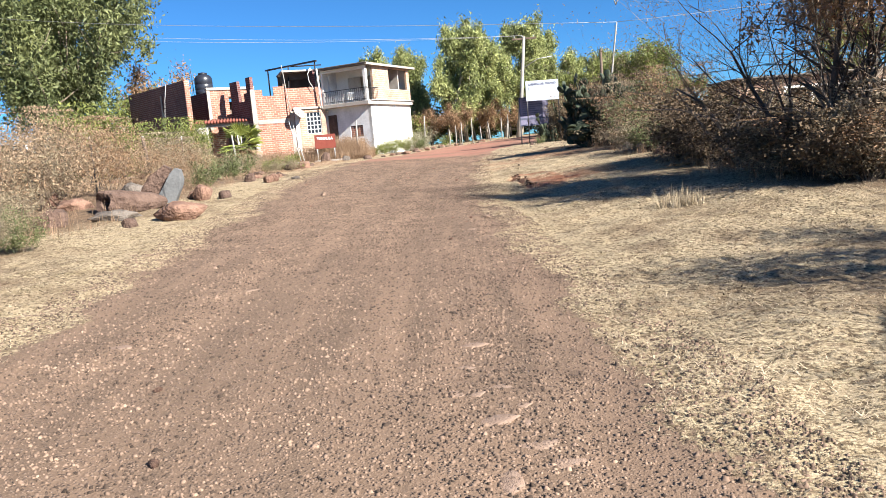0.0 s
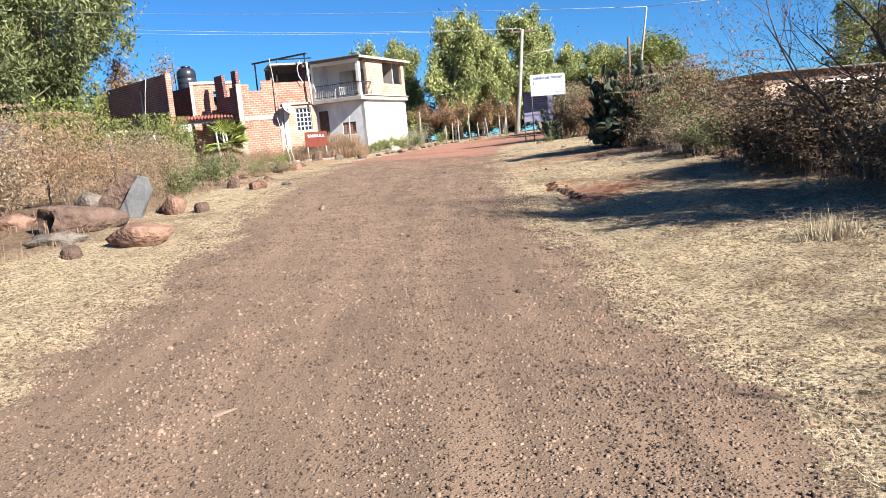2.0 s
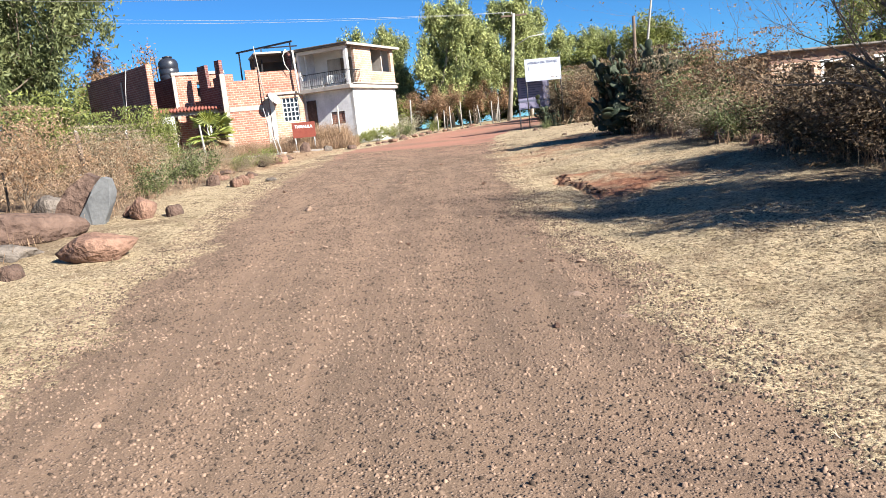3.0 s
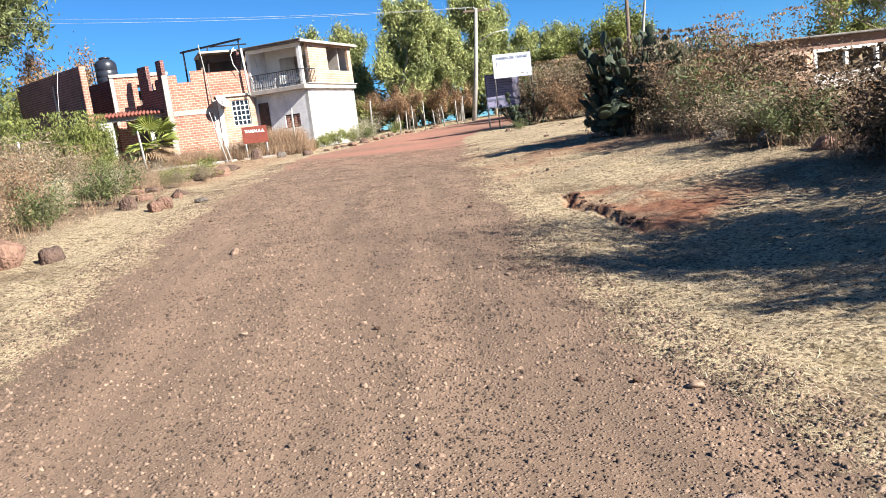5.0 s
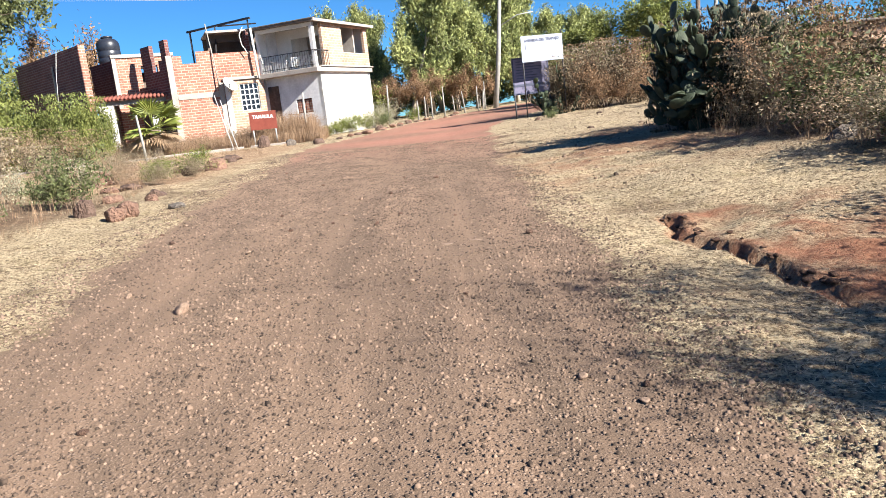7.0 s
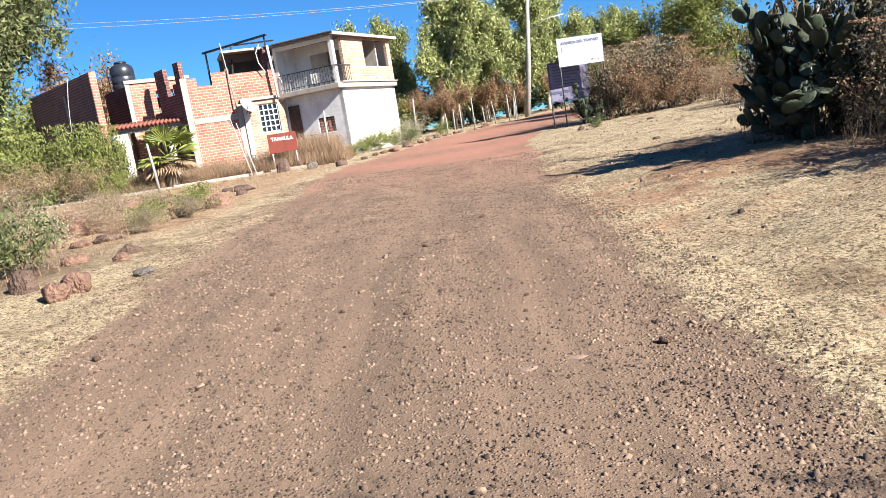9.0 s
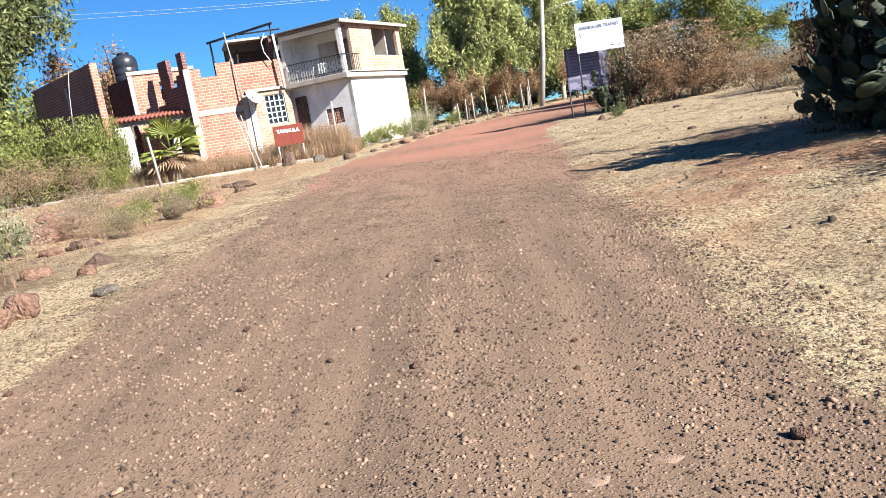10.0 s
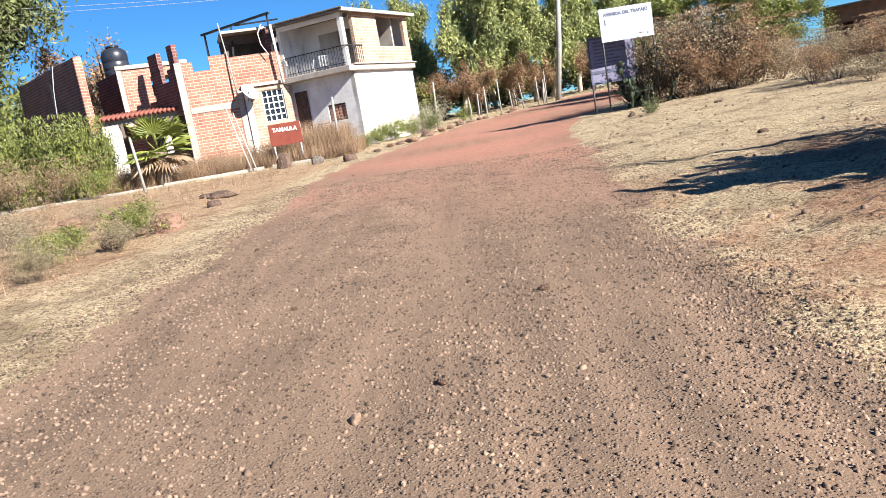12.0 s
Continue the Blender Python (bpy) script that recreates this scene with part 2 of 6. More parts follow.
CACTUS = material("prickly_pear_pad", (0.02, 0.031, 0.017), (0.062, 0.08, 0.045), 3, 26, 0.6, 0.4, 0, 0.35)
STRAW = material("dry_straw", (0.175, 0.132, 0.08), (0.60, 0.495, 0.35), 1.2, 10, 0.85, 0, 0, 0.5, 0.1)
LITTER = material("leaf_litter", (0.045, 0.03, 0.02), (0.13, 0.088, 0.055), 1.2, 10, 0.9, 0, 0, 0.5)
REDGRASS = material("tall_dry_grass", (0.20, 0.125, 0.08), (0.42, 0.295, 0.19), 0.8, 8, 0.85, 0, 0, 0.35, 0.25)
PEBBLE = material("pebbles", (0.045, 0.031, 0.023), (0.235, 0.160, 0.114), 2.5, 30, 0.9, 0.2, 0, 0.7)
ROCK_RED = material("red_volcanic_rock", (0.105, 0.058, 0.042), (0.275, 0.165, 0.118), 3, 9, 0.95, 1.0, 0, 0, 0, 0.3, 0.07)
CUT = material("cut_stone", (0.085, 0.088, 0.09), (0.155, 0.158, 0.16), 3, 20, 0.85, 0.25)
SOIL = material("dark_soil", (0.05, 0.028, 0.02), (0.12, 0.065, 0.043), 4, 16, 0.95, 0.8)
ROCK_GREY = material("grey_rock", (0.08, 0.066, 0.056), (0.185, 0.158, 0.135), 3, 9, 0.95, 1.0, 0, 0, 0, 0.3, 0.07)
ROCK_DARK = material("dark_brown_rock", (0.054, 0.0324, 0.0252), (0.158, 0.104, 0.0792), 3, 9, 0.95, 1.0, 0, 0, 0, 0.3, 0.07)
FLAG = material("buried_stone", (0.18, 0.119, 0.0864), (0.288, 0.205, 0.155), 4, 26, 0.95, 0.5)


# ---- mesh helpers ----
def mesh_of(name, verts, faces, mat_, smooth=False):
    me = bpy.data.meshes.new(name)
    v = np.asarray(verts, dtype=np.float32)
    if isinstance(faces, np.ndarray):
        k, w = faces.shape
        me.vertices.add(len(v))
        me.vertices.foreach_set("co", v.ravel())
        me.loops.add(k * w)
        me.loops.foreach_set("vertex_index", faces.astype(np.int32).ravel())
        me.polygons.add(k)
        me.polygons.foreach_set("loop_start", np.arange(0, k * w, w, dtype=np.int32))
        me.update(calc_edges=True)
    else:
        me.from_pydata([tuple(p) for p in v.tolist()], [], faces)
    me.materials.append(mat_)
    if smooth:
        me.polygons.foreach_set("use_smooth", np.ones(len(me.polygons), dtype=bool))
    return me


def part_of(name, me, parent, label="", at=None):
    ob = new(name, me)
    ob.parent = parent
    if at is not None:
        ob.matrix_local = at
    if label:
        tagged(ob, label)
    return ob


def part(name, bm, mat_, parent, label="", at=None, smooth=False):
    me = bpy.data.meshes.new(name)
    bm.to_mesh(me)
    bm.free()
    me.materials.append(mat_)
    if smooth:
        for p in me.polygons:
            p.use_smooth = True
    return part_of(name, me, parent, label, at)


def thing(name, m, label, category, group="", kind=""):
    ob = new(name)
    ob.matrix_world = m
    ob.empty_display_size = 0.1
    return tagged(ob, label, category, group, kind)


def box(bm, x0, x1, y0, y1, z0, z1, bevel=0.0):
    r = bmesh.ops.create_cube(bm, size=1.0, matrix=Matrix.Translation(((x0 + x1) / 2, (y0 + y1) / 2, (z0 + z1) / 2)) @ Matrix.Diagonal((x1 - x0, y1 - y0, z1 - z0, 1)))
    if bevel:
        es = list({e for v in r["verts"] for e in v.link_edges})
        bmesh.ops.bevel(bm, geom=es, offset=bevel, segments=1, affect="EDGES")
    return bm


def boxed(*a, bevel=0.0):
    return box(bmesh.new(), *a, bevel=bevel)


def tube_arrays(points, radii, sides=6, caps=True):
    p = [Vector(q) for q in points]
    vs, fs = [], []
    for i, q in enumerate(p):
        d = (p[min(i + 1, len(p) - 1)] - p[max(i - 1, 0)]).normalized()
        a = d.orthogonal().normalized()
        b = d.cross(a)
        for k in range(sides):
            w = 2 * math.pi * k / sides
            vs.append(q + (a * math.cos(w) + b * math.sin(w)) * radii[i])
    for i in range(len(p) - 1):
        for k in range(sides):
            fs.append((i * sides + k, i * sides + (k + 1) % sides, (i + 1) * sides + (k + 1) % sides, (i + 1) * sides + k))
    if caps:
        fs.append(tuple(range(sides - 1, -1, -1)))
        fs.append(tuple((len(p) - 1) * sides + k for k in range(sides)))
    return vs, fs


def tubes_mesh(name, lines, mat_, sides=6, smooth=True, caps=True):
    vs, fs = [], []
    for pts, rad in lines:
        v, f = tube_arrays(pts, rad, sides, caps)
        o = len(vs)
        vs += v
        fs += [tuple(i + o for i in q) for q in f]
    return mesh_of(name, [tuple(v) for v in vs], fs, mat_, smooth)


def leaf_arrays(centers, size, r, aspect=2.2, droop=0.0, up=0.0, tri=False):
    """Folded quads scattered at the centres, with turned axes."""
    c = np.asarray(centers)
    k = len(c)
    a = r.normal(size=(k, 3))
    a[:, 2] = a[:, 2] * (1 - abs(droop)) - droop * 1.6 + up
    a /= np.linalg.norm(a, axis=1)[:, None] + 1e-9
    b = np.cross(a, r.normal(size=(k, 3)))
    b /= np.linalg.norm(b, axis=1)[:, None] + 1e-9
    s = size * r.uniform(0.6, 1.4, size=(k, 1))
    if tri:
        v = np.stack([c - a * s * aspect / 2, c + b * s * 0.6, c + a * s * aspect / 2 - b * s * 0.3], axis=1).reshape(-1, 3)
        return v, np.arange(3 * k).reshape(k, 3)
    v = np.stack([c - a * s * aspect / 2, c + b * s / 2, c + a * s * aspect / 2, c - b * s / 2], axis=1).reshape(-1, 3)
    return v, np.arange(4 * k).reshape(k, 4)


def grow(r, start, way, length, radius, depth, spread=0.7, lift=0.15, parts=3, lines=None, tips=None, steps=4):
    lines = [] if lines is None else lines
    tips = [] if tips is None else tips
    p, d = Vector(start), Vector(way).normalized()
    pts, rad = [p.copy()], [radius]
    for i in range(steps):
        d = (d + Vector(r.normal(size=3)) * 0.16 + Vector((0, 0, lift * 0.4))).normalized()
        p = p + d * length / steps
        pts.append(p.copy())
        rad.append(radius * (1 - 0.5 * (i + 1) / steps))
        if depth <= 1:
            tips.append((p.copy(), d.copy()))
    lines.append((pts, rad))
    if depth > 0:
        for k in range(parts):
            j = int(r.integers(steps // 2, steps + 1))
            q = (d + Vector(r.normal(size=3)) * spread + Vector((0, 0, lift))).normalized()
            grow(r, pts[j], q, length * r.uniform(0.55, 0.85), rad[j] * 0.62, depth - 1, spread, lift, parts, lines, tips, steps)
    else:
        tips.append((p.copy(), d.copy()))
    return lines, tips


# ---- plan of the ground ----
BASE_Y = [-60, -20, 0, 5, 11.7, 17, 20, 26, 44, 50, 62, 80, 150, 400, 3000]
BASE_Z = [-2.0, -0.8, -0.27, -0.05, 0.17, 0.42, 0.48, 0.62, 0.80, 0.95, 1.3, 1.6, 1.9, 1.0, -4.0]
LEFT_Y = [-20, 0, 5, 12, 20, 24, 28, 33, 37, 45, 50, 56, 60, 64]
LEFT_X = [-1.9, -1.7, -1.75, -2.15, -2.75, -2.7, -2.8, -3.3, -3.1, -1.9, -0.9, 0.9, 3.4, 7.0]
RIGHT_Y = [-20, 0, 4, 8, 12, 16, 21, 25, 29, 34, 39, 44, 48, 53, 58]
RIGHT_X = [2.2, 2.1, 2.0, 1.7, 1.4, 1.45, 1.65, 2.0, 2.4, 2.8, 3.5, 4.8, 6.5, 10.0, 15.0]


def smooth01(t):
    t = np.clip(t, 0, 1)
    return t * t * (3 - 2 * t)


def wave(x, y, s, ph=0.0):
    return (np.sin(x * s + 1.3 * np.sin(y * s * 0.7 + ph)) + np.sin(y * s * 1.1 + 1.7 * np.sin(x * s * 0.6 + ph * 2))) * 0.5


def plan(x, y):
    """Height of the ground and its kinds of cover at x, y."""
    x, y = np.asarray(x, float), np.asarray(y, float)
    z = np.interp(y, BASE_Y, BASE_Z)
    fade = np.interp(y, [0, 25, 45], [1, 1, 0.25])
    z = z + np.clip(-x, 0, 6) * 0.035 * fade - np.clip(x, 0, 2) * 0.015
    z = z + np.clip(x - 2.2, 0, 3.3) * 0.085 * np.interp(y, [4, 12, 45], [0.35, 1, 0.4])
    z = z + np.interp(x, [6, 14, 40, 120], [0, 0.2, 0.8, 2.0]) * np.interp(y, [0, 30, 200, 800], [0.5, 1, 1, 0])
    le, ri = np.interp(y, LEFT_Y, LEFT_X), np.interp(y, RIGHT_Y, RIGHT_X)
    wob = 0.16 * wave(x * 0.3, y, 1.9) + 0.1 * wave(x, y, 5.1, 2.0)
    inside = np.minimum(x - le, ri - x) + wob
    road = np.clip(0.5 + inside / 0.65, 0, 1)
    road = np.where(y > 66, np.clip(road - (y - 66) * 0.2, 0, 1), road)
    off = 1 - road
    z = z + off * (0.03 * wave(x, y, 1.7) + 0.02 * wave(x, y, 4.3, 1.0) + 0.012 * wave(x, y, 11.0, 2.0) + 0.008 * wave(x, y, 23.0, 0.5)) + road * (0.008 * wave(x, y, 3.0) + 0.006 * wave(x * 2.4, y * 0.4, 2.6, 1.0))
    # furrow with a broken bank beside scraped red soil
    lip = 2.34 + 0.045 * np.clip(16.1 - y, 0, 3.2) + 0.07 * wave(x * 0, y, 4.0) + 0.03 * wave(x * 0, y, 11.0)
    along = smooth01((y - 13.1) / 0.5) * smooth01((16.15 - y) / 0.25)
    pan = smooth01((x - lip + 0.1) / 0.1) * along * smooth01((4.4 - x) / 1.6)
    furrow = smooth01((x - lip + 0.07) / 0.07) * smooth01((lip + 0.08 - x) / 0.05) * along * np.clip(0.75 + 0.5 * wave(x * 0, y, 7.0), 0.2, 1)
    z = z - 0.075 * furrow + (0.03 + 0.015 * wave(x, y, 9.0)) * smooth01((x - lip - 0.01) / 0.06) * smooth01((lip + 1.6 - x) / 1.4) * along
    red = np.clip((y - 23 + 1.2 * wave(x, y, 0.9)) / 9, 0, 1) * np.clip(0.75 + 0.35 * wave(x, y, 0.8, 1.0), 0.3, 1)
    soil = np.clip(pan * (0.5 + 0.5 * wave(x, y, 2.2) + 0.4 * wave(x, y, 7.0) + 0.3 * wave(x, y, 17.0)), 0, 0.85)
    soil = np.maximum(soil, pan * smooth01(1.2 - (x - lip) / 0.35) * (0.6 + 0.35 * wave(x, y, 9.0)))
    soil = np.maximum(soil, 0.5 * smooth01(1.2 * (1 - np.hypot((x - 2.5) / 1.0, (y - 20.5) / 0.9)) + 0.4 * wave(x, y, 5.0) + 0.4 * wave(x, y, 13.0, 1.0)))
    soil = np.maximum(soil, 0.32 * smooth01((-3.2 - x) / 1.2) * smooth01((y - 22) / 2) * smooth01((43 - y) / 2))
    soil = np.maximum(soil, 0.5 * smooth01((y - 17.5) / 2.5) * smooth01((28 - y) / 5) * smooth01((x - 1.3) / 0.4) * np.clip(0.45 + 0.8 * wave(x, y, 1.7, 0.7) + 0.6 * wave(x, y, 6.3), 0, 1))
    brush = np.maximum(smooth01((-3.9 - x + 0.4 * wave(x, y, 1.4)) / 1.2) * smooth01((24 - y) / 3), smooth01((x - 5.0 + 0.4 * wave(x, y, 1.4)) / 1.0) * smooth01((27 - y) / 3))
    return z, road, red, soil, brush


def gz(x, y):
    return float(plan(x, y)[0])


def spaced(core, out, ratio):
    a = list(core)
    step = a[-1] - a[-2]
    while a[-1] < out:
        step *= ratio
        a.append(a[-1] + step)
    return a


def build_ground():
    right = spaced(np.arange(0, 6.2, 0.05), 2500, 1.1)
    xs = np.array([-v for v in right[:0:-1]] + right)
    ys = spaced(np.arange(0, 28, 0.1), 2500, 1.05)
    back = spaced(np.arange(0, 0.4, 0.2), 400, 1.25)
    ys = np.array([-v for v in back[:0:-1]] + ys)
    X, Y = np.meshgrid(xs, ys)
    z, road, red, soil, brush = plan(X.ravel(), Y.ravel())
    nx, ny = len(xs), len(ys)
    i = np.arange(nx * ny).reshape(ny, nx)
    f = np.stack([i[:-1, :-1], i[:-1, 1:], i[1:, 1:], i[1:, :-1]], axis=-1).reshape(-1, 4)
    me = mesh_of("ground", np.stack([X.ravel(), Y.ravel(), z], axis=1), f, EARTH, True)
    for name, v in (("road", road), ("red", red), ("soil", soil), ("brush", brush)):
        me.attributes.new(name, "FLOAT", "POINT").data.foreach_set("value", v.astype(np.float32))
    return tagged(new("ground", me), "brown dirt road between verges of bleached dry grass", "ground", kind="structure")


GROUND = build_ground()


# ---- the house ----
def solid_wall(cols, rows, solid, th):
    """A wall in x and z, th thick, made of the cells for which solid(x, z) holds."""
    cols, rows = sorted(set(cols)), sorted(set(rows))
    on = {(i, j): solid((cols[i] + cols[i + 1]) / 2, (rows[j] + rows[j + 1]) / 2) for i in range(len(cols) - 1) for j in range(len(rows) - 1)}
    bm = bmesh.new()

    def quad(*p):
        bm.faces.new([bm.verts.new(q) for q in p])

    for (i, j), ok in on.items():
        if not ok:
            continue
        x0, x1, z0, z1 = cols[i], cols[i + 1], rows[j], rows[j + 1]
        quad((x0, 0, z0), (x1, 0, z0), (x1, 0, z1), (x0, 0, z1))
        quad((x1, th, z0), (x0, th, z0), (x0, th, z1), (x1, th, z1))
        if not on.get((i - 1, j)):
            quad((x0, th, z0), (x0, 0, z0), (x0, 0, z1), (x0, th, z1))
        if not on.get((i + 1, j)):
            quad((x1, 0, z0), (x1, th, z0), (x1, th, z1), (x1, 0, z1))
        if not on.get((i, j + 1)):
            quad((x0, 0, z1), (x1, 0, z1), (x1, th, z1), (x0, th, z1))
        if not on.get((i, j - 1)):
            quad((x0, th, z0), (x1, th, z0), (x1, 0, z0), (x0, 0, z0))
    bmesh.ops.remove_doubles(bm, verts=bm.verts, dist=0.0005)
    return bm


def holes_wall(x0, x1, z0, z1, th, holes=()):
    cols = [x0, x1] + [c for h in holes for c in h[:2] if x0 <= c <= x1]
    rows = [z0, z1] + [c for h in holes for c in h[2:] if z0 <= c <= z1]
    return solid_wall(cols, rows, lambda x, z: not any(h[0] < x < h[1] and h[2] < z < h[3] for h in holes), th)


def axes(origin, way):
    """A frame whose x runs along way on the plan and whose y lies to the left of it."""
    w = Vector((way[0], way[1], 0)).normalized()
    m = Matrix(((w.x, -w.y, 0, origin[0]), (w.y, w.x, 0, origin[1]), (0, 0, 1, origin[2] if len(origin) > 2 else 0), (0, 0, 0, 1)))
    return m


def build_white_house():
    # x runs along the front from its free corner leftwards is negative; y goes back
    m = axes((-4.2, 49.5, 0), (0.9, -0.436))
    h = thing("balcony_house", m, "two-storey whitewashed house with a railed corner balcony", "house")
    L, D = 3.5, 5.4
    g0, s0, s1, r0 = 0.6, 4.33, 4.58, 6.86
    part("wall", holes_wall(-L, 0, g0, s0, 0.22, [(-1.75, -0.75, 2.3, 3.05)]), WHITE_OLD, h, "stained white front wall", pose(0, 0.35, 0))
    part("wall", holes_wall(0, D, g0, s0, 0.22), WHITE, h, "bright whitewashed side wall", pose(0, 0.35, 0, 0, 0, 90))
    part("wall", boxed(-L, 0, D + 0.1, D + 0.3, g0, r0), WHITE, h)
    part("wall", boxed(-L - 0.02, -L + 0.2, 0.6, D + 0.1, g0, r0), WHITE_OLD, h)
    part("wall", boxed(-L - 0.45, -L + 0.04, 0.28, 0.62, g0, s0), WHITE_OLD, h)
    part("doorway", boxed(-L + 0.05, -L + 0.75, 0.30, 0.345, g0, 3.9, bevel=0.01), ROCK_DARK, h, "dark brown sheet door")
    vent = part("brick_panel", boxed(-1.75, -0.75, 0.44, 0.52, 2.3, 3.05), BRICK_SHADED, h, "bricked-up window of red brick")
    for k in range(4):
        part("brick", boxed(-1.7 + k * 0.25, -1.5 + k * 0.25, 0.40, 0.45, 2.36 + 0.04 * (k % 2), 2.98, bevel=0.01), BRICK, vent)
    part("slab", boxed(-L - 0.05, 0.22, -0.25, D + 0.35, s0, s1, bevel=0.02), CONCRETE, h, "grey concrete floor slab")
    part("drip_edge", boxed(0.0, 0.30, 0.1, D + 0.40, s1 + 0.004, s1 + 0.06, bevel=0.01), CONCRETE, h)
    # upper storey
    part("wall", holes_wall(-L, -0.1, s1, r0, 0.15, [(-2.35, -0.15, s1, 6.35)]), WHITE, h, "white wall behind the balcony", pose(0, 1.5, 0))
    part("room_wall", boxed(-L + 0.2, -0.2, 4.6, 4.72, s1, r0), CONCRETE, h)
    part("wall", holes_wall(0.75, D + 0.3, s1, r0, 0.16, [(2.8, 5.3, 5.4, 6.78)]), BRICK_PALE, h, "pale brick upper wall with an open window", pose(0.12, 0, 0, 0, 0, 90))
    part("column", boxed(-0.12, 0.1, -0.1, 0.12, s1, r0, bevel=0.015), WHITE, h, "white concrete column")
    part("column", boxed(-0.1, 0.1, 0.78, 0.98, s1, r0, bevel=0.015), WHITE, h)
    part("column", boxed(-L, -L + 0.18, -0.1, 0.12, s1 - 0.3, r0, bevel=0.015), WHITE, h)
    part("wall", boxed(-L, -L + 0.12, 0.12, 1.5, s1, r0), WHITE, h)
    part("beam", boxed(-L + 0.18, 0.1, -0.08, 0.1, 6.66, r0 - 0.003, bevel=0.01), WHITE, h)
    # roof slab with a lip
    rb = bmesh.new()
    box(rb, -L - 0.25, 0.36, -0.45, D + 0.65, r0, r0 + 0.09, bevel=0.012)
    part("roof", rb, ROOF, h, "thin flat roof with a dark edge")
    part("roof_edge", boxed(-L - 0.30, 0.47, -0.50, -0.40, r0 + 0.094, r0 + 0.15, bevel=0.01), ROOF, h)
    part("roof_edge", boxed(0.364, 0.44, -0.396, D + 0.7, r0 - 0.02, r0 + 0.13, bevel=0.01), CONCRETE, h)
    # balcony rail
    rail = part("railing", boxed(-L + 0.18, 0.06, -0.16, -0.12, 5.42, 5.46), STEEL, h, "thin black iron balcony railing")
    part("rail", boxed(-L + 0.18, 0.06, -0.155, -0.125, 4.70, 4.725), STEEL, rail)
    for k in range(22):
        x = -L + 0.25 + k * 0.152
        part("bar", boxed(x, x + 0.016, -0.148, -0.132, 4.58, 5.43), STEEL, rail)
    side = part("railing", boxed(0.12, 0.16, -0.16, 1.2, 5.42, 5.46), STEEL, h)
    for k in range(9):
        y = -0.1 + k * 0.155
        part("bar", boxed(0.132, 0.148, y, y + 0.016, 4.645, 5.43), STEEL, side)
    base = m
    b = thing("slatted_bench", base @ pose(-0.95, 0.35, s1), "white slatted bench standing on the balcony", "bench")
    part("seat", boxed(-0.65, 0.65, -0.25, 0.25, 0.36, 0.42, bevel=0.01), WHITE_PAINT, b)
    for k in range(9):
        part("slat", boxed(-0.65 + k * 0.148, -0.56 + k * 0.148, -0.26, -0.235, 0.02, 0.66, bevel=0.006), WHITE_PAINT, b)
    part("rail", boxed(-0.66, 0.66, -0.232, -0.2, 0.60, 0.67, bevel=0.006), WHITE_PAINT, b)
    for x in (-0.6, 0.55):
        part("leg", boxed(x, x + 0.06, 0.15, 0.21, 0, 0.36), WHITE_PAINT, b)
    for x, w in ((-3.05, 0.55), (-2.25, 0.85)):
        c = thing("parapet_panel", base @ pose(x, 0.02, s1), "white cement panel standing behind the railing", "panel", "balcony panels")
        part("panel", boxed(-w / 2, w / 2, -0.05, 0.05, 0, 0.52, bevel=0.02), WHITE, c)
        part("cap", boxed(-w / 2 - 0.02, w / 2 + 0.02, -0.06, 0.06, 0.52, 0.56, bevel=0.01), WHITE, c)
    return h


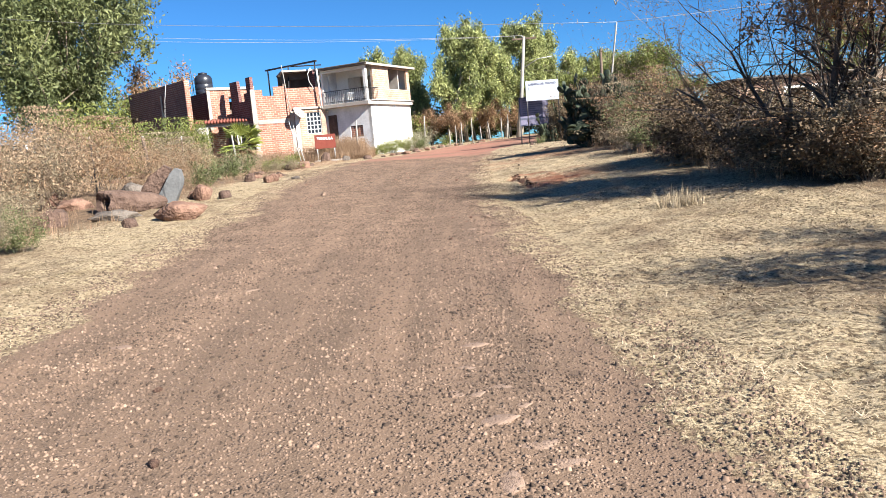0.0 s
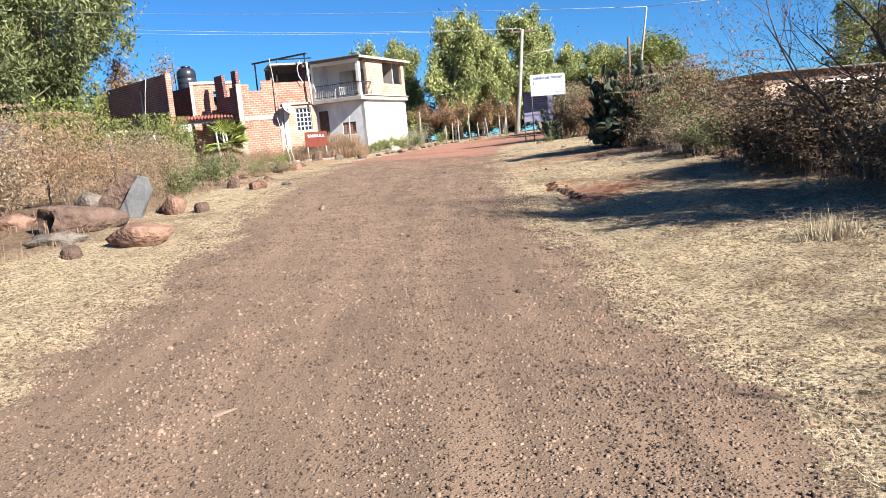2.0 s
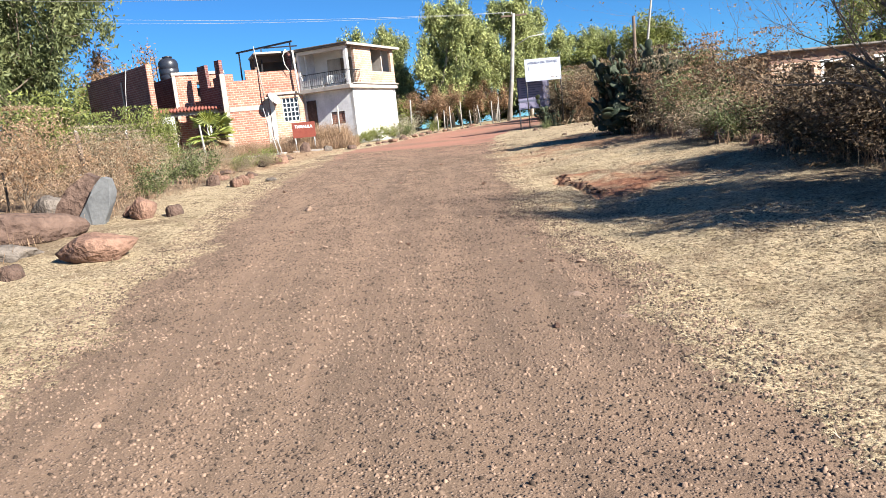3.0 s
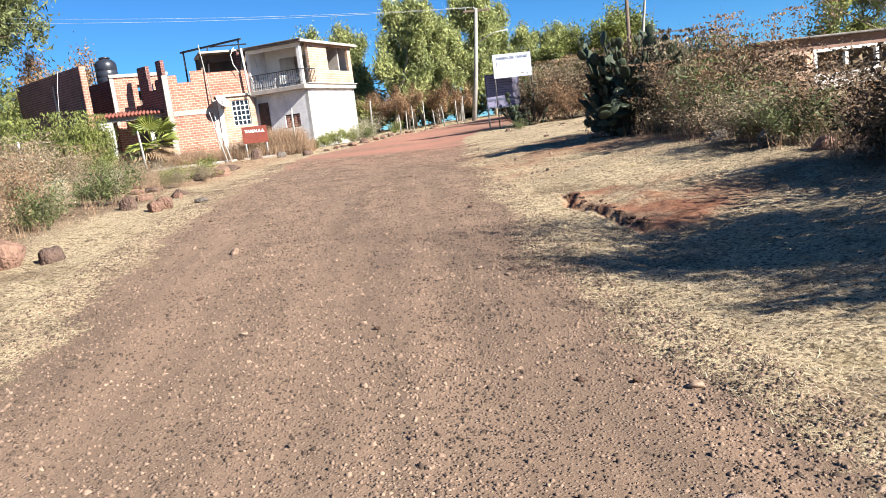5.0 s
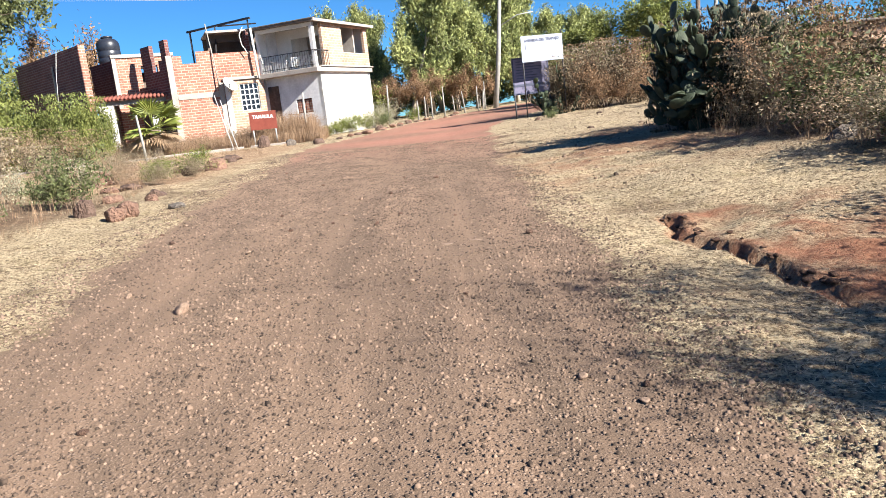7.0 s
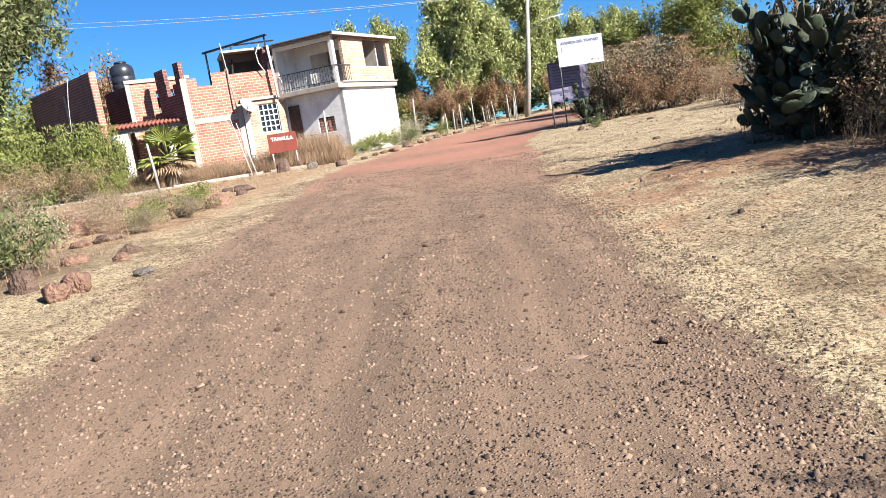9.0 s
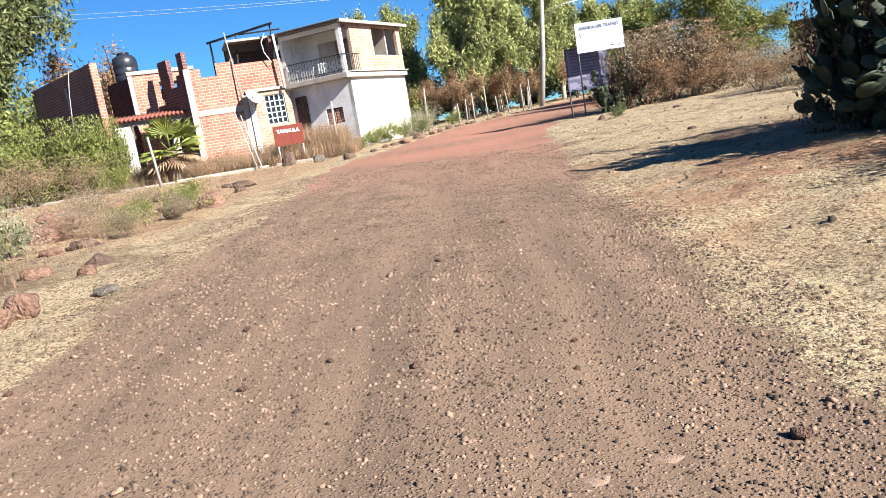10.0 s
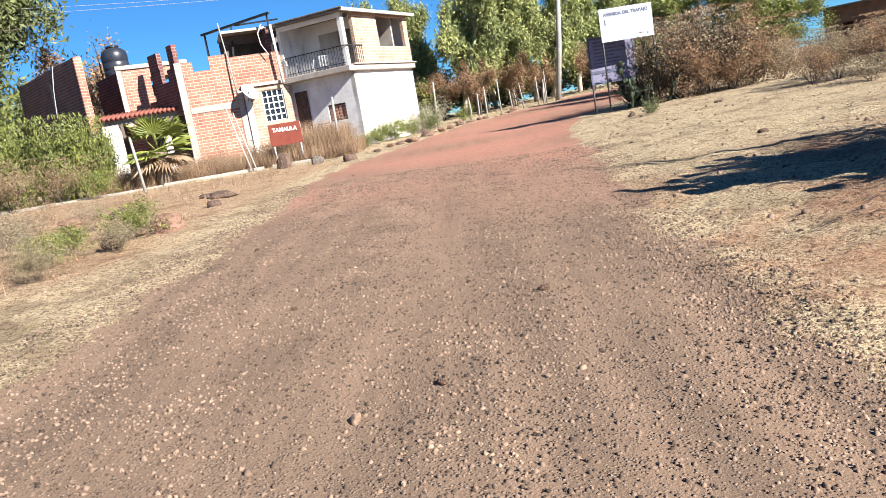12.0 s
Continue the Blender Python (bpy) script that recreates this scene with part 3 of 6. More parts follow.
def build_brick_house():
    A = (-11.75, 49.35)
    h = thing("brick_house", Matrix.Identity(4), "unfinished red brick house with a stepped parapet", "house")
    inv = Matrix.Identity(4)
    # sunlit front
    f = axes(A, (0.94, 0.342))
    L = 4.75

    def front(x, z):
        top = 5.86 if x < 0.72 else 5.44 if x < 1.45 else 6.02 if x < 2.25 else 5.86
        return z < top and not (3.42 < x < 4.42 and 2.75 < z < 4.2)

    part("wall", solid_wall([0, 0.72, 1.45, 2.25, 3.42, 4.42, L], [0.5, 2.75, 4.2, 5.44, 5.86, 6.02], front, 0.24), BRICK, h, "sunlit red brick front with a stepped top", f)
    part("column", boxed(-0.06, 0.24, -0.02, 0.22, 0.5, 5.9, bevel=0.01), CONCRETE, h, "pale concrete corner column", f)
    part("band", boxed(0.244, 2.35, -0.03, 0.05, 3.62, 3.90, bevel=0.01), CONCRETE, h, "pale concrete tie beam", f)
    part("column", boxed(2.36, 2.62, -0.03, 0.05, 0.5, 4.35, bevel=0.01), CONCRETE, h, "", f)
    part("plaster", holes_wall(2.70, 4.72, 0.6, 4.40, 0.04, [(3.42, 4.42, 2.75, 4.2)]), BRICK_PALE, h, "cream-washed brick round the window", f @ pose(0, -0.045, 0))
    part("slab", boxed(2.6, 4.8, -0.16, 0.2, 4.42, 4.55, bevel=0.01), CONCRETE, h, "thin concrete ledge over the window", f)
    part("jamb", boxed(2.66, 2.92, -0.10, -0.048, 0.6, 4.41, bevel=0.01), WHITE, h, "white plaster strip", f)
    w = part("window", boxed(3.44, 4.40, 0.14, 0.16, 2.77, 4.18), GLASS, h, "dark window behind white bars", f)
    for x in (3.42, 3.65, 3.89, 4.13, 4.36):
        part("bar", boxed(x, x + 0.055, 0.02, 0.06, 2.75, 4.2), WHITE_PAINT, w)
    for k in range(6):
        z = 2.76 + k * 0.277
        part("bar", boxed(3.42, 4.42, 0.062, 0.09, z, z + 0.05), WHITE_PAINT, w)
    # room behind the parapet, roofed, its shade put into the wall colour
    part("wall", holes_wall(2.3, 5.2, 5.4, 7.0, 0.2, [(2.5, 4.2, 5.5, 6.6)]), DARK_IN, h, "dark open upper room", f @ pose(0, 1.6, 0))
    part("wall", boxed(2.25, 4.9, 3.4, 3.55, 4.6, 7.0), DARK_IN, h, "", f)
    part("wall", boxed(4.15, 4.4, 0.4, 1.5, 5.3, 7.0), BRICK_SHADED, h, "", f)
    part("roof", boxed(2.2, 5.1, 0.7, 3.6, 7.0, 7.12, bevel=0.01), CONCRETE, h, "", f)
    part("floor", boxed(0.3, 4.8, 0.24, 4.0, 4.7, 4.85), CONCRETE, h, "", f)
    # pergola of dark steel
    pg = part_of("pergola", tubes_mesh("pergola", [([(-11.7, 53.75, 7.56), (-7.5, 50.78, 7.56)], [0.07, 0.07])], STEEL, 4, False), h, "dark steel pergola frame")
    for p, q, r_ in (((-11.5, 53.6, 4.8), (-11.5, 53.6, 7.5), 0.06), ((-9.55, 50.45, 4.6), (-9.75, 52.3, 7.5), 0.05), ((-7.72, 50.95, 4.6), (-7.66, 50.92, 7.5), 0.05), ((-9.6, 52.2, 7.5), (-7.4, 51.9, 7.4), 0.05)):
        part_of("beam", tubes_mesh("beam", [([p, q], [r_, r_])], STEEL, 4, False), pg)
    part_of("downpipe", tubes_mesh("downpipe", [([(-7.42, 50.55, 4.4), (-7.45, 50.5, 5.8), (-7.5, 50.5, 7.0)], [0.06, 0.06, 0.06])], WHITE_PAINT, 8), h, "white downpipe")
    part_of("downpipe", tubes_mesh("downpipe", [([(-9.42, 49.9, 4.1), (-9.55, 50.0, 5.6), (-9.75, 50.2, 7.4)], [0.03, 0.03, 0.03])], POLE, 8), h)
    part_of("hose", tubes_mesh("hose", [([(-7.9, 50.5, 7.1), (-8.1, 50.4, 6.7), (-8.05, 50.4, 6.2), (-7.8, 50.5, 5.7)], [0.025] * 4)], WHITE_PAINT, 6), h)
    # shaded return wall with two prongs
    d = axes(A, (-0.7, 0.714))

    def prongs(x, z):
        top = 6.72 if x < 0.55 else 5.75 if x < 0.95 else 5.25 if x < 1.75 else 6.65 if x < 2.75 else 4.6
        return z < top

    bm = solid_wall([0.0, 0.55, 0.95, 1.75, 2.75, 3.6], [3.75, 4.6, 5.25, 5.75, 6.65, 6.72], prongs, 0.22)
    part("wall", bm, BRICK_SHADED, h, "shaded dark brick wall with two prongs", axes((A[0], A[1]), (-0.7, 0.714)) @ pose(0, -0.0, 0) @ Matrix.Diagonal((1, -1, 1, 1)))
    # niche wall, sunlit, with a dark opening
    K = (-15.35, 51.5)
    part("wall", holes_wall(0, 3.2, 0.6, 6.3, 0.25, [(1.45, 2.35, 4.3, 5.85)]), BRICK, h, "sunlit brick wall with a dark opening", axes(K, (0.857, 0.515)))
    part("beam", boxed(-0.05, 3.3, -0.08, 0.35, 6.304, 6.5, bevel=0.02), CONCRETE, h, "concrete ring beam", axes(K, (0.857, 0.515)))
    part("column", boxed(-0.02, 0.2, -0.03, 0.2, 3.6, 6.3, bevel=0.01), CONCRETE, h, "", axes(K, (0.857, 0.515)))
    # Dark sheet behind the opening, coloured to read as shade.
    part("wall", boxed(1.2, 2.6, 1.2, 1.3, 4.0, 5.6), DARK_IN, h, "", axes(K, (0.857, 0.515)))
    part("wall", solid_wall([0, 2.9], [2.0, 6.2], lambda x, z: True, 0.25), BRICK_SHADED, h, "shaded dark brick wall", axes(K, (-0.7, 0.714)) @ Matrix.Diagonal((1, -1, 1, 1)))
    part("roof", boxed(0.2, 3.0, 0.3, 4.0, 6.05, 6.2), CONCRETE, h, "", axes(K, (0.857, 0.515)))
    # long shaded wall of the wing
    M = (-15.86, 48.7)
    part("wall", solid_wall([0, 9.4], [0.3, 6.8], lambda x, z: True, 0.32), BRICK_SHADED, h, "long shaded wall of dark red brick", axes(M, (-0.7, 0.714)) @ Matrix.Diagonal((1, -1, 1, 1)))
    part("end_pier", boxed(0.02, 0.34, -0.03, 0.28, 0.3, 6.83, bevel=0.01), BRICK, h, "sunlit brick end of the wall", axes(M, (0.714, 0.7)))
    part("downpipe", boxed(3.6, 3.72, 0.03, 0.09, 1.0, 6.2), CONCRETE, h, "pale render strip", axes(M, (-0.7, 0.714)) @ Matrix.Diagonal((1, -1, 1, 1)) @ pose(0, -0.12, 0))
    part_of("cable", tubes_mesh("cable", [([(-17.6, 50.2, 6.8), (-17.75, 50.1, 5.8), (-17.9, 50.15, 4.8), (-18.1, 50.35, 3.8)], [0.014] * 4)], WHITE_PAINT, 5), h, "pale cable hanging down the wall")
    # porch with a tiled roof
    pr = axes((-15.2, 49.2), (0.97, 0.24))
    part("pillar", boxed(-0.35, 0.35, 0.0, 0.5, 0.5, 3.7, bevel=0.02), WHITE, h, "broad white porch pillar", pr)
    part("pillar", boxed(2.15, 2.42, 0.1, 0.4, 0.5, 3.55, bevel=0.02), WHITE, h, "white porch pillar", pr)
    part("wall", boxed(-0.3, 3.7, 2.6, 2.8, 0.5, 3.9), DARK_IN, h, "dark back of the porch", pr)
    part("lintel", boxed(-0.6, 3.5, 0.02, 0.3, 3.704, 3.92, bevel=0.01), CONCRETE, h, "", pr)
    roof = part("tiled_roof", boxed(-0.4, 3.55, 0.0, 1.5, -0.06, 0.0), TILE, h, "sloping roof of red clay tiles", pr @ pose(0, -0.2, 3.97, 9, 0, 0))
    tile = None
    for i in range(20):
        me = tubes_mesh("tile", [([(0, -0.05, 0.03), (0, 0.7, 0.035), (0, 1.5, 0.04)], [0.085, 0.08, 0.075])], TILE, 8) if tile is None else tile
        tile = me
        part_of("tile", me, roof, "", pose(-0.36 + i * 0.2, 0, 0))
    return h


def build_house_things():
    # water tank, on the roof
    t = thing("water_tank", pose(-16.1, 53.4, 6.2), "ribbed black plastic water tank on the roof", "water tank")
    prof = [(0.52, 0), (0.56, 0.06), (0.56, 0.28), (0.54, 0.31), (0.56, 0.34), (0.56, 0.62), (0.54, 0.65), (0.56, 0.68), (0.56, 0.95), (0.52, 1.1), (0.40, 1.22), (0.26, 1.27), (0.26, 1.3)]

    def lathe(p, k=28):
        vs, fs = [], []
        for r_, z in p:
            vs += [(r_ * math.cos(2 * math.pi * i / k), r_ * math.sin(2 * math.pi * i / k), z) for i in range(k)]
        for j in range(len(p) - 1):
            fs += [(j * k + i, j * k + (i + 1) % k, (j + 1) * k + (i + 1) % k, (j + 1) * k + i) for i in range(k)]
        fs.append(tuple((len(p) - 1) * k + i for i in range(k)))
        fs.append(tuple(range(k - 1, -1, -1)))
        return vs, fs

    prof = [(r_ * 1.1, z * 1.12) for r_, z in prof]
    v, f = lathe(prof)
    part_of("body", mesh_of("body", v, f, TANK, True), t)
    v, f = lathe([(0.31, 1.458), (0.32, 1.48), (0.30, 1.54), (0.13, 1.58)])
    part_of("lid", mesh_of("lid", v, f, TANK, True), t, "black screw lid")
    part_of("pipe", tubes_mesh("pipe", [([(-0.7, -0.2, 0.0), (-0.72, -0.2, 1.3), (-0.78, -0.2, 1.85)], [0.025] * 3)], STEEL, 6), t)
    # satellite dish on the wall
    o = thing("satellite_dish", pose(-8.85, 49.75, 4.15), "round grey satellite dish on a wall arm", "satellite dish")
    k, rr = 24, 0.45
    vs, fs = [], []
    for j in range(6):
        r_ = rr * j / 5
        vs += [(r_ * math.cos(2 * math.pi * i / k), r_ * math.sin(2 * math.pi * i / k), 0.35 * r_ * r_) for i in range(k)]
    for j in range(5):
        fs += [(j * k + i, j * k + (i + 1) % k, (j + 1) * k + (i + 1) % k, (j + 1) * k + i) for i in range(k)]
    dm = mesh_of("dish", vs, fs, GALV, True)
    dish = part_of("dish", dm, o, "", look((0, 0, 0), (-0.72, 0.4, -0.56)))
    sm = dish.modifiers.new("thick", "SOLIDIFY")
    sm.thickness = 0.02
    part_of("arm", tubes_mesh("arm", [([(0, 0.02, 0), (0.2, 0.3, -0.1), (0.25, 0.75, -0.12)], [0.025] * 3)], STEEL, 6), o)
    part_of("feed", tubes_mesh("feed", [([(-0.1, 0, -0.35), (0.1, -0.45, -0.1), (0.1, -0.5, 0.0)], [0.018, 0.018, 0.04])], STEEL, 6), o)


build_white_house()
build_brick_house()
build_house_things()


# ---- signs, poles, fences ----
def lettering(name, text, size, mat_, parent, at):
    cu = bpy.data.curves.new(name, "FONT")
    cu.body, cu.size, cu.extrude, cu.align_x, cu.align_y = text, size, 0.002, "CENTER", "CENTER"
    cu.offset = 0.008
    tmp = new(name, cu)
    me = bpy.data.meshes.new_from_object(tmp.evaluated_get(bpy.context.evaluated_depsgraph_get()))
    bpy.data.objects.remove(tmp)
    me.materials.clear()
    me.materials.append(mat_)
    return part_of(name, me, parent, "", at)


def build_signs():
    m = axes((-6.4, 44.55, 0), (0.995, 0.09))
    s = thing("village_sign", m, "oxide-red metal sign lettered TAMAULA on two pipes", "sign")
    part("panel", boxed(-0.61, 0.61, 0, 0.02, 1.64, 2.46, bevel=0.004), RUST, s)
    part("frame", boxed(-0.62, 0.62, 0.022, 0.05, 2.42, 2.46), RUST, s)
    lettering("lettering", "TAMAULA", 0.205, LETTER, s, pose(0.0, -0.004, 2.22, 90, 2, 0))
    for x in (-0.5, 0.52):
        part_of("post", tubes_mesh("post", [([(x, 0.05, 0.55), (x - 0.02, 0.05, 2.4)], [0.035, 0.035])], GALV, 8), s)
    m = axes((6.4, 42.38, 0), (0.985, 0.17))
    s = thing("white_sign", m, "faded white metal sign with pale blue writing on posts", "sign")
    part("panel", boxed(-0.95, 0.95, 0, 0.02, 3.24, 4.34, bevel=0.004), SHEET, s)
    lettering("lettering", "AVENIDA DEL TRABAJO", 0.15, INK, s, pose(0.0, -0.004, 4.14, 90, -1, 0))
    part("writing_bar", boxed(-0.78, -0.75, -0.008, -0.003, 3.78, 3.98), INK, s)
    for px, top in ((-0.9, 4.3), (0.92, 4.5)):
        part_of("post", tubes_mesh("post", [([(px, 0.05, 0.6), (px, 0.05, top)], [0.03, 0.03])], STEEL, 8), s, "thin steel post")
    m = axes((5.95, 43.2, 0), (0.995, 0.1))
    s = thing("notice_board", m, "lavender notice board with dark writing in a steel frame", "sign")
    part("panel", boxed(-0.78, 0.78, 0, 0.02, 1.98, 3.45), BOARD, s)
    part("frame", boxed(-0.84, 0.84, -0.02, 0.03, 3.45, 3.52), DARK_INK, s)
    part("frame", boxed(-0.84, 0.84, -0.02, 0.03, 1.9, 1.98), DARK_INK, s)
    part("frame", boxed(-0.84, 0.84, -0.02, -0.004, 2.26, 2.36), DARK_INK, s)
    for px in (-0.84, 0.78):
        part("frame", boxed(px, px + 0.06, -0.02, 0.03, 1.984, 3.446), DARK_INK, s)
        part_of("leg", tubes_mesh("leg", [([(px + 0.03, 0, 0.6), (px + 0.03, 0, 1.9)], [0.035, 0.035])], STEEL, 6), s)
    rr = np.random.default_rng(3)
    for k in range(8):
        w = rr.uniform(0.7, 1.3)
        part("writing_bar", boxed(-0.66, -0.66 + w, -0.007, -0.003, 3.32 - k * 0.12, 3.36 - k * 0.12), DARK_INK, s)


def build_poles():
    x, y = 7.9, 66.0
    p = thing("utility_pole", pose(x, y, 0), "tall weathered concrete utility pole with a crossarm", "utility pole")
    part_of("shaft", tubes_mesh("shaft", [([(-1.0, 0, 1.0), (-0.4, 0, 5), (0.15, 0, 10.0)], [0.20, 0.17, 0.12])], POLE, 12), p)
    part("crossarm", boxed(-0.9, 1.2, -0.06, 0.06, 9.75, 9.9, bevel=0.01), WOOD_DARK, p, "", pose(0, 0, 0, 0, 0, 0))
    part_of("lamp_arm", tubes_mesh("lamp_arm", [([(0, -0.05, 7.4), (1.2, -0.3, 8.0), (2.4, -0.5, 8.1)], [0.035] * 3)], GALV, 6), p, "bent lamp arm")
    for k in (-0.7, 0.0, 0.95):
        part_of("insulator", tubes_mesh("insulator", [([(k, 0, 9.9), (k, 0, 10.0), (k, 0, 10.12)], [0.03, 0.05, 0.02])], GALV, 8), p)
    s = thing("prop_stick", pose(6.55, 24.0, 0), "thin forked stick propping up a cable", "stick")
    part_of("stick", tubes_mesh("stick", [([(-0.42, 0, 0.5), (-0.3, 0, 2.41), (-0.15, 0, 3.5), (0.0, 0, 4.45)], [0.045, 0.04, 0.028, 0.022])], POLE, 6), s)
    for a in ((-0.09, 5.28), (0.14, 5.3)):
        part_of("fork", tubes_mesh("fork", [([(0, 0, 4.98), (a[0], 0, a[1])], [0.022, 0.012])], POLE, 5), s)
    part_of("stump", tubes_mesh("stump", [([(-0.55, 0.1, 0.5), (-0.52, 0.1, 3.7)], [0.05, 0.04])], WOOD_DARK, 6), s, "dark upright stake")

    def sag(p, q, d, k=18):
        p, q = Vector(p), Vector(q)
        return [p.lerp(q, i / k) - Vector((0, 0, 4 * d * (i / k) * (1 - i / k))) for i in range(k + 1)]

    for name, a, b, d, r_ in (("cable", (-40, 58, 15.0), (6.55, 24.0, 4.46), 0.55, 0.008), ("cable", (6.55, 24.0, 4.46), (30, 20, 6.2), 0.5, 0.008), ("cable", (-60, 62, 17.0), (7.2, 66, 10.1), 1.2, 0.011), ("cable", (-60, 62, 17.8), (7.9, 66, 10.1), 1.3, 0.011)):
        pts = sag(a, b, d)
        c = new(name, tubes_mesh(name, [(pts, [r_] * len(pts))], GALV, 5))
        tagged(c, "thin pale overhead cable slung between poles", "cable", "overhead cables")
    # leaning pair of pipes by the sign, and rods of a wire fence
    for k, (a, b) in enumerate((((-7.75, 44.0, 0.6), (-8.35, 44.2, 3.35)), ((-7.55, 44.0, 0.6), (-8.12, 44.2, 3.1)))):
        c = thing("leaning_pipe", pose(0, 0, 0), "thin white pipe leaning beside the red sign", "pipe", "leaning pipes")
        part_of("pipe", tubes_mesh("pipe", [([a, b], [0.026, 0.022])], GALV, 7), c)
        part_of("cap", tubes_mesh("cap", [([b, (b[0], b[1], b[2] + 0.04)], [0.028, 0.015])], GALV, 7), c)
    rods = [(-9.9, 16.8, 1.15), (-8.35, 16.9, 1.2), (-6.95, 17.0, 1.25), (-6.2, 20.6, 1.15)]
    for i, (x, y, hh) in enumerate(rods):
        z = gz(x, y)
        c = thing("fence_post", pose(x, y, z), "thin dark iron fence rod among dry shrubs", "fence post", "wire fence posts")
        part_of("rod", tubes_mesh("rod", [([(0, 0, -0.2), (0.01, 0, hh)], [0.022, 0.02])], STEEL if i < 3 else WOOD_DARK, 6), c)
        part_of("tip", tubes_mesh("tip", [([(0.01, 0, hh), (0.01, 0, hh + 0.1)], [0.022, 0.02])], WHITE_PAINT, 6), c, "white painted tip")
    for lev in (0.45, 0.85, 1.1):
        for (x, y, _), (x2, y2, _) in zip(rods, rods[1:]):
            c = new("fence_wire", tubes_mesh("fence_wire", [([(x, y, gz(x, y) + lev), ((x + x2) / 2, (y + y2) / 2, gz((x + x2) / 2, (y + y2) / 2) + lev - 0.04), (x2, y2, gz(x2, y2) + lev)], [0.004] * 3)], STEEL, 4))
            tagged(c, "thin barbed fence wire strung between rods", "wire", "fence wires")
    for x, y, hh, lean in ((-6.9, 20.0, 1.35, -0.1), (-10.9, 41.5, 1.9, -0.12), (-4.7, 46.2, 2.3, 0.05), (-0.9, 56, 2.4, 0.1)):
        c = thing("wooden_post", pose(x, y, gz(x, y)), "weathered grey wooden stake in dry weeds", "post", "wooden stakes")
        part_of("stake", tubes_mesh("stake", [([(0, 0, -0.2), (lean * 0.5, 0, hh * 0.5), (lean, 0, hh)], [0.06, 0.055, 0.045])], WOOD_DARK if y < 25 else POLE, 7), c)
        part_of("top", tubes_mesh("top", [([(lean, 0, hh), (lean + 0.01, 0, hh + 0.03)], [0.045, 0.02])], POLE, 7), c)
    for i in range(10):
        y = 57.5 + i * 0.95
        x = float(np.interp(y, LEFT_Y, LEFT_X)) - 0.9 - 0.1 * (i % 3)
        c = thing("fence_stake", pose(x, y, gz(x, y), 0, 0, i * 40), "crooked pale fence stake beside the far road", "post", "far fence stakes")
        hh = 1.25 + 0.25 * (i % 4)
        part_of("stake", tubes_mesh("stake", [([(0, 0, -0.2), (0.05, 0, hh * 0.5), (0.02 + 0.06 * (i % 3), 0, hh)], [0.05, 0.045, 0.03])], POLE, 6), c)
        part_of("top", tubes_mesh("top", [([(0.02 + 0.06 * (i % 3), 0, hh), (0.03 + 0.06 * (i % 3), 0, hh + 0.04)], [0.03, 0.012])], POLE, 6), c)
    # low kerb of the house plot
    for a, b in (((-18.5, 42.6), (-11.2, 43.6)), ((-11.1, 43.62), (-7.4, 44.2)), ((-7.1, 44.3), (-5.2, 44.1))):
        mm = axes(a, (b[0] - a[0], b[1] - a[1]))
        ln = math.hypot(b[0] - a[0], b[1] - a[1])
        c = new("kerb", None)
        c.matrix_world = mm
        tagged(c, "low weathered concrete kerb of the house plot", "kerb", "plot kerbs", "structure")
        part("curb", boxed(0, ln, 0, 0.25, 0.4, gz(*a) + 0.07, bevel=0.02), CONCRETE, c)


build_signs()
build_poles()


# ---- rocks ----
def rock_mesh(name, seed, mat_, flat=0.7, rough=0.28, sub=3):
    bm = bmesh.new()
    bmesh.ops.create_icosphere(bm, subdivisions=sub, radius=0.5)
    r = np.random.default_rng(seed)
    cuts = [(Vector(r.normal(size=3)).normalized(), r.uniform(0.26, 0.42)) for _ in range(9)]
    off = Vector(r.uniform(-50, 50, size=3))
    for v in bm.verts:
        for nn, dd in cuts:
            e = v.co.dot(nn) - dd
            if e > 0:
                v.co -= nn * e * 0.92
        v.co *= 1 + rough * noise.noise(v.co * 2.4 + off) + rough * 0.5 * noise.noise(v.co * 6 + off) + rough * 0.25 * noise.noise(v.co * 15 + off)
        v.co.z *= flat
    me = bpy.data.meshes.new(name)
    bm.to_mesh(me)
    bm.free()
    me.materials.append(mat_)
    me.polygons.foreach_set("use_smooth", np.ones(len(me.polygons), dtype=bool))
    return me


